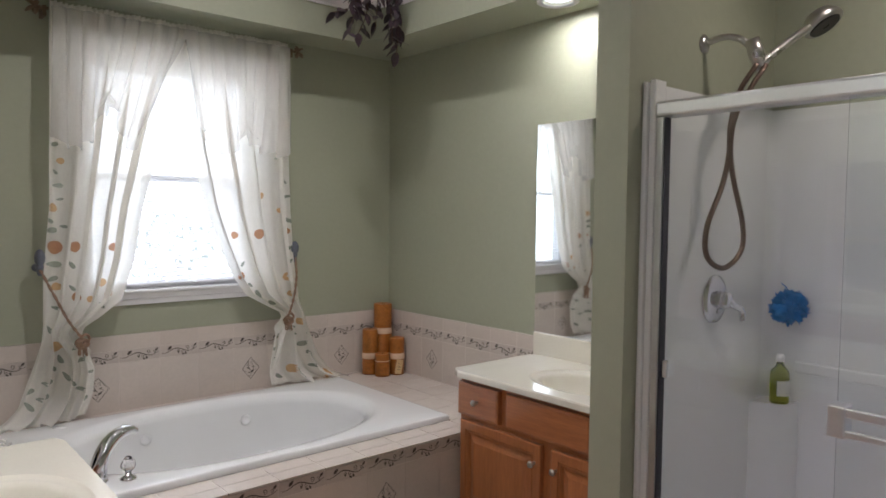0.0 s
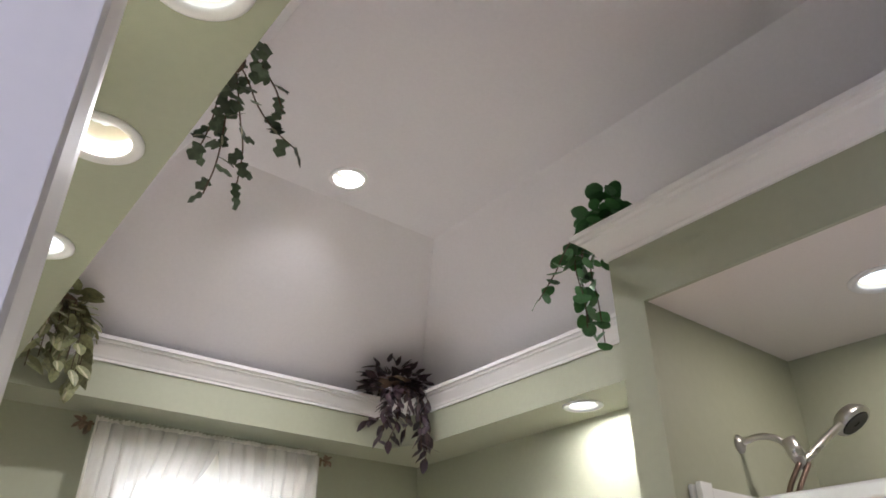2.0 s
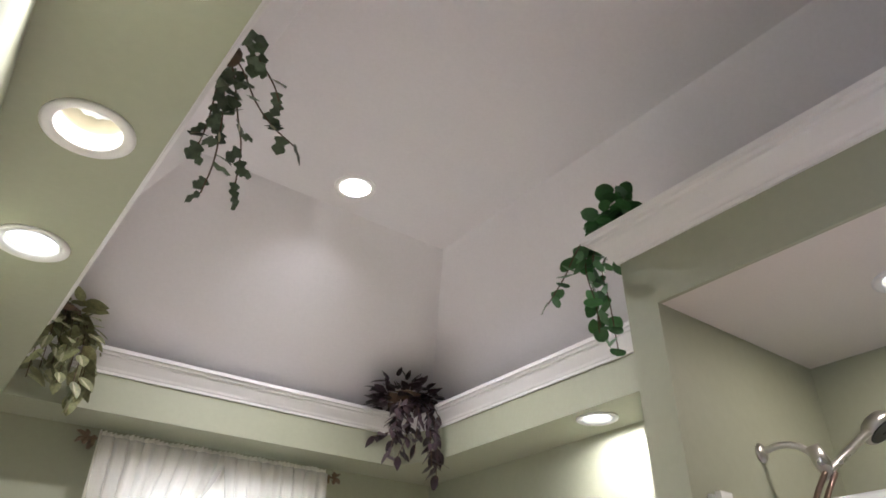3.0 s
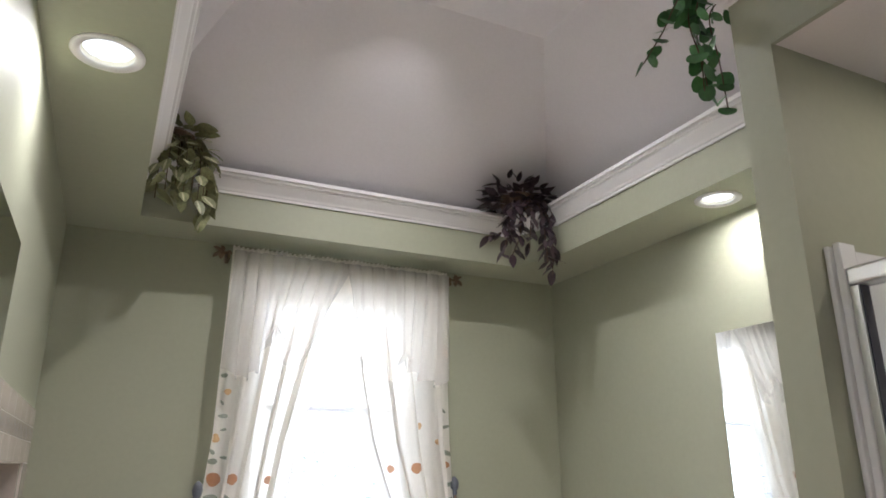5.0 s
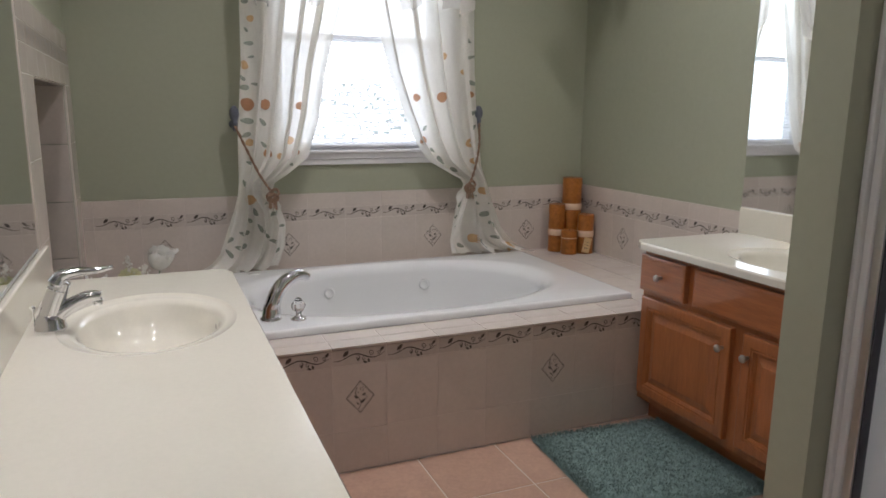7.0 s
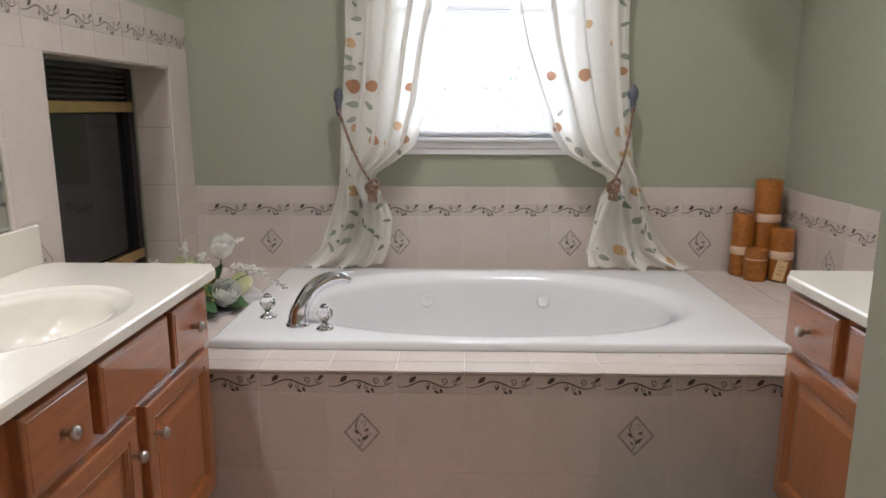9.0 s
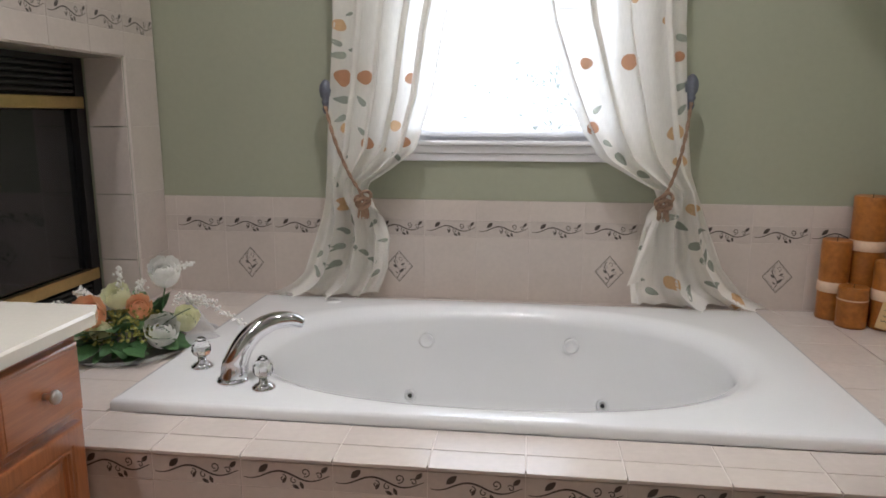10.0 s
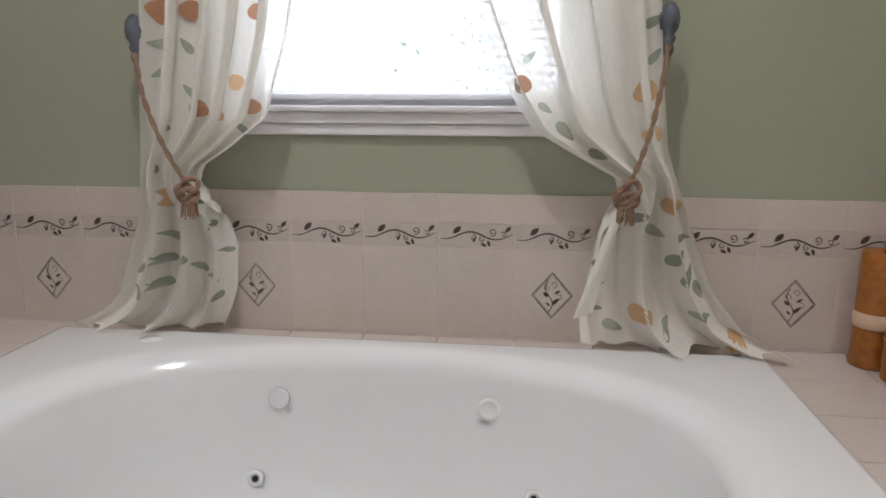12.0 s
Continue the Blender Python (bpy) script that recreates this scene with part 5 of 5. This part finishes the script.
for s, x, zt in ((-1, -0.663, 1.318), (1, 0.648, 1.332)):
    h = thing("tieback_hook", (x, 0, zt - 0.03), "slate blue tassel-shaped curtain holdback on the wall", "holdback", "holdbacks")
    part("stem", tube([(0, -0.0005, -0.05), (0, -0.05, -0.05), (0, -0.075, -0.045)], 0.006, 10), SLATE, h, smooth=True)
    part("plate", lathe([(0.020, -0.0005), (0.020, -0.006), (0.008, -0.010)], 18, at=(0, 0, -0.05), axis="Y"), SLATE, h, smooth=True)
    b = lathe([(0.006, -0.085), (0.014, -0.07), (0.011, -0.055), (0.016, -0.045), (0.017, -0.040), (0.012, -0.034), (0.021, -0.020), (0.024, 0.0), (0.021, 0.020), (0.012, 0.034), (0.003, 0.04)], 12, at=(0, -0.082, 0))
    part("finial", b, SLATE, h, smooth=True)
    tie = thing("tieback_rope", (x, -0.08, zt - 0.10), "twisted tan rope tieback with knotted tassel", "curtain tieback", "tiebacks")
    t0 = Vector((x, -0.08, zt - 0.10))
    kn = Vector((-0.508, -0.165, 0.905)) if s < 0 else Vector((0.562, -0.165, 0.915))
    path = smooth_path([(0, -0.012, 0.012), (kn - t0) * 0.33 + Vector((0.006 * s, -0.035, 0)), (kn - t0) * 0.68 + Vector((0.008 * s, -0.02, -0.008)), kn - t0], 10)
    for k in range(2):
        tw = [p + Vector((0.0034 * math.cos(i * 0.9 + k * 3.14), 0.0034 * math.sin(i * 0.9 + k * 3.14), 0)) for i, p in enumerate(path)]
        part("strand", tube(tw, 0.0042, 8), ROPE, tie, smooth=True)
    b = bmesh.new()
    rk = random.Random(4)
    for i in range(5):
        c = kn - t0 + Vector((rk.uniform(-0.012, 0.012), -0.006, rk.uniform(-0.03, 0.012)))
        pts = [c + Vector((0.019 * math.cos(a), 0.008 * math.sin(2 * a), 0.017 * math.sin(a))) for a in [i + 6.283 * j / 12 for j in range(13)]]
        tube(pts, 0.0065, 7, bm=b)
    part("knot", b, ROPE, tie, smooth=True)
    b = bmesh.new()
    for i in range(26):
        a = rk.uniform(0, 6.28)
        p0 = kn - t0 + Vector((0.008 * math.cos(a), 0.008 * math.sin(a), -0.022))
        p1 = kn - t0 + Vector((0.02 * math.cos(a), 0.02 * math.sin(a) - 0.003, -0.070 - 0.012 * rk.random()))
        tube([p0, (p0 + p1) / 2 + Vector((0.004 * math.cos(a), 0.004 * math.sin(a), 0)), p1], 0.0022, 5, bm=b)
    part("tassel", b, ROPE, tie)

# ---- candles ----
for cx, cy, r, h, band in ((1.180, -0.085, 0.048, 0.285, 0.10), (1.285, -0.078, 0.058, 0.440, 0.25), (1.208, -0.185, 0.048, 0.140, None), (1.312, -0.195, 0.048, 0.232, 0.10)):
    c = thing("pillar_candle", (cx, cy, DECK + 0.001), "amber pillar candle with raffia band on tub deck" if band else "short plain amber pillar candle on tub deck", "candle", "candles in the corner")
    rc = random.Random(int(cx * 1000))
    prof = [(r * 0.97, 0), (r, 0.006)] + [(r * (1 + 0.012 * rc.uniform(-1, 1)), h * k / 8) for k in range(1, 8)] + [(r, h - 0.006), (r * 0.95, h), (r * 0.6, h - 0.004), (0.006, h - 0.006)]
    part("wax", lathe(prof, 32), WAX, c, smooth=True)
    part("wick", lathe([(0.0015, h - 0.006), (0.0012, h + 0.008)], 6), BLACK, c)
    if band:
        part("raffia_band", lathe([(r + 0.001, band), (r + 0.003, band + 0.003), (r + 0.003, band + 0.034), (r + 0.001, band + 0.037)], 32, cap=False), PALE, c, "pale raffia band", smooth=True)
    else:
        part("raffia_string", lathe([(r + 0.001, 0.095), (r + 0.003, 0.097), (r + 0.001, 0.100)], 32, cap=False), PALE, c, "thin raffia string", smooth=True)
    if cx == 1.312:
        b = box(-0.022, 0.022, -0.001, 0.001, -0.045, 0.045, 0.0008)
        bmesh.ops.transform(b, matrix=Matrix.Translation((-0.022, -r - 0.006, 0.055)) @ Euler((radians(-6), radians(12), radians(-20))).to_matrix().to_4x4(), verts=b.verts)
        tg = part("tag", b, TAG, c, "tan paper tag with dark script")
        b = bmesh.new()
        for k in range(3):
            ribbon(b, [(-0.012 + 0.004 * j, 0.018 - 0.018 * k + 0.003 * math.sin(j * 2.1 + k)) for j in range(7)], 0.002)
        bmesh.ops.transform(b, matrix=Matrix.Translation((-0.022, -r - 0.0082, 0.055)) @ Euler((radians(-6), radians(12), radians(-20))).to_matrix().to_4x4(), verts=b.verts)
        part("writing", b, INK, tg)

# ---- leaves and plants ----


def leaf_mesh(name, length, width, mat, vein=None, lobes=0, round_=False):
    b = bmesh.new()
    n = 8
    rows = []
    for i in range(n + 1):
        t = i / n
        w = width / 2 * (math.sin(math.pi * min(1, t ** (0.62 if round_ else 0.75))) ** 0.85)
        if round_:
            w = width / 2 * max(0.0, 1 - abs(2 * t ** 0.8 - 1) ** 2.4) ** 0.55
        if lobes:
            w *= 1 + 0.45 * math.sin(t * math.pi * lobes + 0.6)
        z = -0.16 * length * t * t
        rows.append([b.verts.new((s * w, length * t, z + 0.05 * width * abs(s))) for s in (-1, 0, 1)])
    for a, c in zip(rows, rows[1:]):
        for i in range(2):
            b.faces.new((a[i], a[i + 1], c[i + 1], c[i]))
    bmesh.ops.remove_doubles(b, verts=b.verts, dist=0.0003)
    cut = len(b.faces)
    if vein:
        vr = []
        for i in range(1, n):
            t = i / n
            w = width * 0.11 * math.sin(math.pi * t)
            z = -0.16 * length * t * t + 0.0012
            vr.append((b.verts.new((-w + width * 0.10, length * t, z + 0.02 * width)), b.verts.new((w + width * 0.10, length * t, z + 0.02 * width))))
        for a, c in zip(vr, vr[1:]):
            b.faces.new((a[0], a[1], c[1], c[0]))
    me = bpy.data.meshes.new(name)
    b.to_mesh(me)
    b.free()
    me.materials.append(mat)
    if vein:
        me.materials.append(vein)
        for p in me.polygons[cut:]:
            p.material_index = 1
    for p in me.polygons:
        p.use_smooth = True
    return me


def hanging_plant(place, label, mesh, clump, strands, seed, size=(0.8, 1.2), step=0.045):
    """clump: (count, rx, ry, rz) of leaves on the ledge; strands: lists of points down which leaves hang."""
    p = thing("trailing_plant", place, label, "artificial plant", "plants on the ledge")
    r = random.Random(seed)

    def leaf(at, out, k):
        o = new("leaf", mesh)
        o.parent = p
        d = (out + Vector((r.uniform(-0.6, 0.6), r.uniform(-0.6, 0.6), r.uniform(-0.7, 0.3)))).normalized()
        rot = d.to_track_quat("Y", "Z").to_matrix().to_4x4() @ pose(0, 0, 0, 0, r.uniform(-32, 32), 0)
        o.matrix_basis = Matrix.Translation(at) @ rot @ Matrix.Scale(r.uniform(*size) * k, 4)
    cnt, rx, ry, rz = clump
    for i in range(cnt):
        d = Vector((r.gauss(0, 1), r.gauss(0, 1), abs(r.gauss(0, 0.8)) - 0.15)).normalized()
        leaf(Vector((d.x * rx, d.y * ry, d.z * rz)) * r.uniform(0.45, 0.95), d + Vector((0, 0, -0.1)), 1.0)
    for s in strands:
        path = smooth_path([Vector(q) for q in s], 8)
        part("stem", tube(path, 0.0022, 6), STEM, p)
        acc = 0.0
        for a, c in zip(path, path[1:]):
            acc += (c - a).length
            if acc > step:
                acc = 0.0
                side = Vector((r.uniform(-1, 1), r.uniform(-1, 1), -0.5))
                leaf(c, side, 0.95)
    b = lathe([(0.001, -0.01), (rx * 0.45, 0.0), (rx * 0.5, rz * 0.35), (rx * 0.2, rz * 0.5)], 12)
    part("moss_base", b, STEM, p)
    return p


LM_V = leaf_mesh("leaf", 0.085, 0.055, VARIEG, VEINC)
LM_P = leaf_mesh("leaf", 0.075, 0.040, PURPLE, VEIN)
LM_G = leaf_mesh("leaf", 0.050, 0.054, IVY, None, 0, True)
LM_I = leaf_mesh("leaf", 0.050, 0.040, IVY2, VEINC, 3)
ri = random.Random(77)


def drape(n, dirs, drop, spread):
    out = []
    for i in range(n):
        dx, dy = dirs(i)
        L = drop * ri.uniform(0.65, 1.0)
        out.append([(0, 0, 0.04), (dx * 0.10, dy * 0.10, 0.05), (dx * (0.15 + spread), dy * (0.15 + spread), -0.05), (dx * (0.16 + spread * 1.5), dy * (0.16 + spread * 1.5), -0.05 - L * 0.5), (dx * (0.16 + spread * 1.7), dy * (0.16 + spread * 1.7), -0.05 - L)])
    return out


hanging_plant((-0.95, -0.375, 2.80), "trailing plant with pale variegated leaves on crown moulding", LM_V, (80, 0.17, 0.15, 0.24), drape(11, lambda i: (math.cos(-2.0 + 0.24 * i), math.sin(-2.0 + 0.24 * i)), 0.26, 0.0), 1, (0.8, 1.3), 0.030)
hanging_plant((0.885, -0.44, 2.785), "dark purple trailing plant on corner crown moulding", LM_P, (190, 0.21, 0.17, 0.20), [
    [(0, 0, 0.05), (-0.06, -0.06, 0.03), (-0.13, -0.13, -0.08), (-0.19, -0.15, -0.20), (-0.30, -0.16, -0.25)],
    [(0, 0, 0.05), (-0.05, -0.10, 0.02), (-0.09, -0.16, -0.08), (-0.10, -0.17, -0.22), (-0.15, -0.17, -0.33)],
    [(0, 0, 0.05), (-0.08, -0.08, 0.02), (-0.14, -0.14, -0.09), (-0.17, -0.16, -0.22), (-0.21, -0.17, -0.34)],
    [(0, 0, 0.05), (-0.02, -0.12, 0.02), (-0.03, -0.18, -0.06), (-0.04, -0.18, -0.18), (-0.05, -0.18, -0.30)],
    [(0, 0, 0.05), (0.02, -0.13, 0.02), (0.03, -0.19, -0.08), (0.04, -0.20, -0.22), (0.05, -0.20, -0.36)],
    [(0, 0, 0.05), (0.05, -0.12, 0.0), (0.06, -0.20, -0.10), (0.08, -0.21, -0.26), (0.07, -0.21, -0.42)],
    [(0, 0, 0.05), (0.06, -0.10, 0.05), (0.08, -0.16, 0.0), (0.09, -0.20, -0.08), (0.09, -0.21, -0.12)]], 2, (0.8, 1.25), 0.016)
hanging_plant((0.455, -2.41, 2.785), "green round-leaved ivy trailing off the shower ledge", LM_G, (95, 0.14, 0.13, 0.18), [
    [(0, 0, 0.04), (-0.09, 0.08, 0.03), (-0.14, 0.11, -0.05), (-0.18, 0.14, -0.15), (-0.24, 0.17, -0.26)],
    [(0, 0, 0.04), (-0.08, 0.09, 0.0), (-0.09, 0.12, -0.10), (-0.06, 0.12, -0.22), (-0.06, 0.12, -0.33)],
    [(0, 0, 0.04), (-0.05, 0.09, 0.0), (-0.05, 0.13, -0.10), (-0.03, 0.14, -0.22), (-0.02, 0.14, -0.34)],
    [(0, 0, 0.04), (0.02, 0.08, 0.0), (0.0, 0.12, -0.06), (0.03, 0.13, -0.20), (0.04, 0.13, -0.36)],
    [(0, 0, 0.04), (-0.05, 0.05, 0.02), (-0.09, 0.06, -0.03), (-0.11, 0.07, -0.10)]], 3, (0.8, 1.3), 0.026)
hanging_plant((-0.985, -2.36, 2.785), "sparse small-leaved ivy sprays over crown moulding", LM_I, (12, 0.07, 0.12, 0.05), [
    [(0, 0, 0.03), (0.06, 0.05, 0.03), (0.12, 0.10, 0.0), (0.19, 0.14, -0.02), (0.27, 0.15, -0.05)],
    [(0, 0, 0.03), (0.05, 0.08, 0.02), (0.10, 0.16, -0.02), (0.15, 0.24, -0.06), (0.19, 0.36, -0.12)],
    [(0, 0.05, 0.03), (0.05, 0.14, 0.0), (0.08, 0.22, -0.06), (0.10, 0.30, -0.10), (0.10, 0.36, -0.16)],
    [(0, 0.05, 0.03), (0.03, 0.16, 0.0), (0.05, 0.26, -0.02), (0.06, 0.36, -0.03)],
    [(0, -0.05, 0.03), (0.06, -0.02, 0.03), (0.13, 0.02, 0.01), (0.18, 0.07, -0.01)]], 4, (0.85, 1.3), 0.032)

# ---- bouquet on the deck ----
bq = thing("flower_arrangement", (-1.115, -0.73, DECK + 0.001), "artificial white and peach roses with greenery on tub deck", "flower arrangement")
rb = random.Random(21)
part("tray", lathe([(0.155, 0), (0.166, 0.003), (0.178, 0.016), (0.172, 0.017), (0.158, 0.007)], 40), CLEAR, bq, "clear plastic tray", smooth=True)


def rose(at, r, facing):
    """A full bloom: rings of cupped petals round a closed heart, rims rolled outwards."""
    b = bmesh.new()
    for k, n in enumerate((2, 3, 4, 5, 6)):
        rad, top, roll = r * (0.34 + 0.145 * k), 0.10 + 0.20 * k, 0.10 + 0.09 * k
        for i in range(n):
            a0 = 6.2832 * (i + 0.5 * (k % 2)) / n + rb.uniform(-0.2, 0.2)
            half = 3.6 / n * (1.15 if k else 1.5)
            wav = rb.uniform(0, 6.28)

            def petal(u, v):
                a = a0 + (2 * u - 1) * half * (0.45 + 0.55 * math.sin(0.5 + 2.0 * v))
                th = 2.6 + (top - 2.6) * v
                q = rad * (1 + roll * v ** 5 + 0.06 * math.sin(4 * u * 3.14 + wav) * v ** 3)
                up = -0.10 * r * (2 * u - 1) ** 2 * v
                return (q * math.sin(th) * math.cos(a), q * math.sin(th) * math.sin(a), q * math.cos(th) + up + 0.16 * r * (1 - k / 5))
            grid(petal, 6, 6, bm=b)
    turn = Vector(facing).normalized().to_track_quat("Z", "Y").to_matrix().to_4x4()
    bmesh.ops.transform(b, matrix=Matrix.Translation(at) @ turn, verts=b.verts)
    return b


BLOOMS = [
    ((0.069, 0.107, 0.215), 0.052, PETALW, "white rose on a tall stem", (0.3, -0.6, 0.9)),
    ((-0.076, -0.075, 0.125), 0.054, PETALO, "peach rose", (0.3, -0.8, 0.7)),
    ((0.027, 0.018, 0.128), 0.040, PETALO, "peach rose", (0.5, -0.8, 0.6)),
    ((0.122, -0.030, 0.064), 0.054, PETALW, "white rose", (0.35, -0.55, 0.8)),
    ((0.150, 0.060, 0.080), 0.042, PETALY, "pale yellow-green rose", (0.5, -0.4, 0.8)),
    ((-0.042, 0.020, 0.155), 0.044, PETALY, "cream rose", (0.0, -0.6, 0.9)),
    ((-0.024, -0.100, 0.088), 0.031, PETALY, "cream bud rose", (0.3, -0.9, 0.4)),
    ((-0.110, 0.030, 0.120), 0.040, PETALW, "white rose", (-0.3, -0.3, 0.9)),
    ((-0.135, -0.060, 0.075), 0.036, PETALY, "cream rose", (-0.5, -0.7, 0.5)),
]
for at, r, mat, lab, facing in BLOOMS:
    part("rose", rose(at, r * 0.9, facing), mat, bq, lab, smooth=True)
    p1 = Vector(at)
    part("rose_stem", tube([(p1.x * 0.5, p1.y * 0.5, 0.01), (p1.x * 0.85, p1.y * 0.85, p1.z * 0.5), p1 - Vector((0, 0, r * 0.5))], 0.003, 6), GREENS, bq)
BL = leaf_mesh("foliage", 0.105, 0.056, GREENS)
for i in range(92):
    a = rb.uniform(0, 6.283)
    o = new("foliage", BL)
    o.parent = bq
    low = i < 52
    rr0 = rb.uniform(0.06, 0.125) if low else rb.uniform(0.02, 0.12)
    h0 = rb.uniform(0.028, 0.06) if low else rb.uniform(0.05, 0.10)
    o.matrix_basis = Matrix.Translation((rr0 * math.cos(a), rr0 * math.sin(a), h0)) @ pose(0, 0, 0, rb.uniform(-18, 10) if low else rb.uniform(0, 48), rb.uniform(-35, 35), math.degrees(a) - 90 + rb.uniform(-35, 35)) @ Matrix.Scale(rb.uniform(0.6, 1.05), 4)
b = bmesh.new()
for i in range(420):
    a, q = rb.uniform(0, 6.283), 0.14 * math.sqrt(rb.random())
    c = Vector((q * math.cos(a), q * math.sin(a), 0.045 + 0.085 * (1 - (q / 0.16) ** 2) * rb.uniform(0.6, 1.1)))
    bmesh.ops.create_icosphere(b, subdivisions=1, radius=rb.uniform(0.003, 0.0065), matrix=Matrix.Translation(c))
tagged(part("filler_greenery", b, BUDS, bq, "olive green filler buds"), kind="stuff")
SPRAYS = [((-0.03, 0.03, 0.13), (-0.05, 0.045, 0.25)), ((-0.09, -0.02, 0.11), (-0.135, -0.05, 0.195)), ((-0.10, -0.04, 0.10), (-0.20, -0.06, 0.155)), ((0.0, 0.05, 0.13), (0.016, 0.072, 0.205)), ((0.09, 0.10, 0.20), (0.14, 0.15, 0.245)), ((0.10, 0.09, 0.14), (0.225, 0.12, 0.125)), ((0.12, 0.09, 0.14), (0.315, 0.138, 0.050)), ((-0.12, 0.04, 0.10), (-0.20, 0.07, 0.17))]
for base, tip in SPRAYS:
    b = bmesh.new()
    p0, p1 = Vector(base), Vector(tip)
    for i in range(54):
        t = (i / 53) ** 0.8
        c = p0.lerp(p1, t) + Vector((rb.gauss(0, 0.010), rb.gauss(0, 0.010), rb.gauss(0, 0.008) + 0.02 * math.sin(3.14 * t))) * (1.15 - t * 0.75)
        bmesh.ops.create_icosphere(b, subdivisions=1, radius=rb.uniform(0.0025, 0.006), matrix=Matrix.Translation(c))
    tube([p0, p0.lerp(p1, 0.5) + Vector((0, 0, 0.02)), p1], 0.0015, 5, bm=b)
    part("lilac_spray", b, PETALW, bq, "white blossom spray")
b = grid(lambda u, v: (0.10 + 0.10 * v + 0.085 * u + 0.010 * math.sin(19 * v), 0.15 - 0.17 * v + 0.05 * u, 0.012 + (0.115 - 0.085 * v) * (1 - u) ** 0.7 * (0.75 + 0.25 * math.sin(16 * v + 4 * u)) + 0.010 * math.sin(31 * v + 6 * u) * u), 12, 60)
part("tulle", b, TULLE, bq, "sheer white tulle", smooth=True)
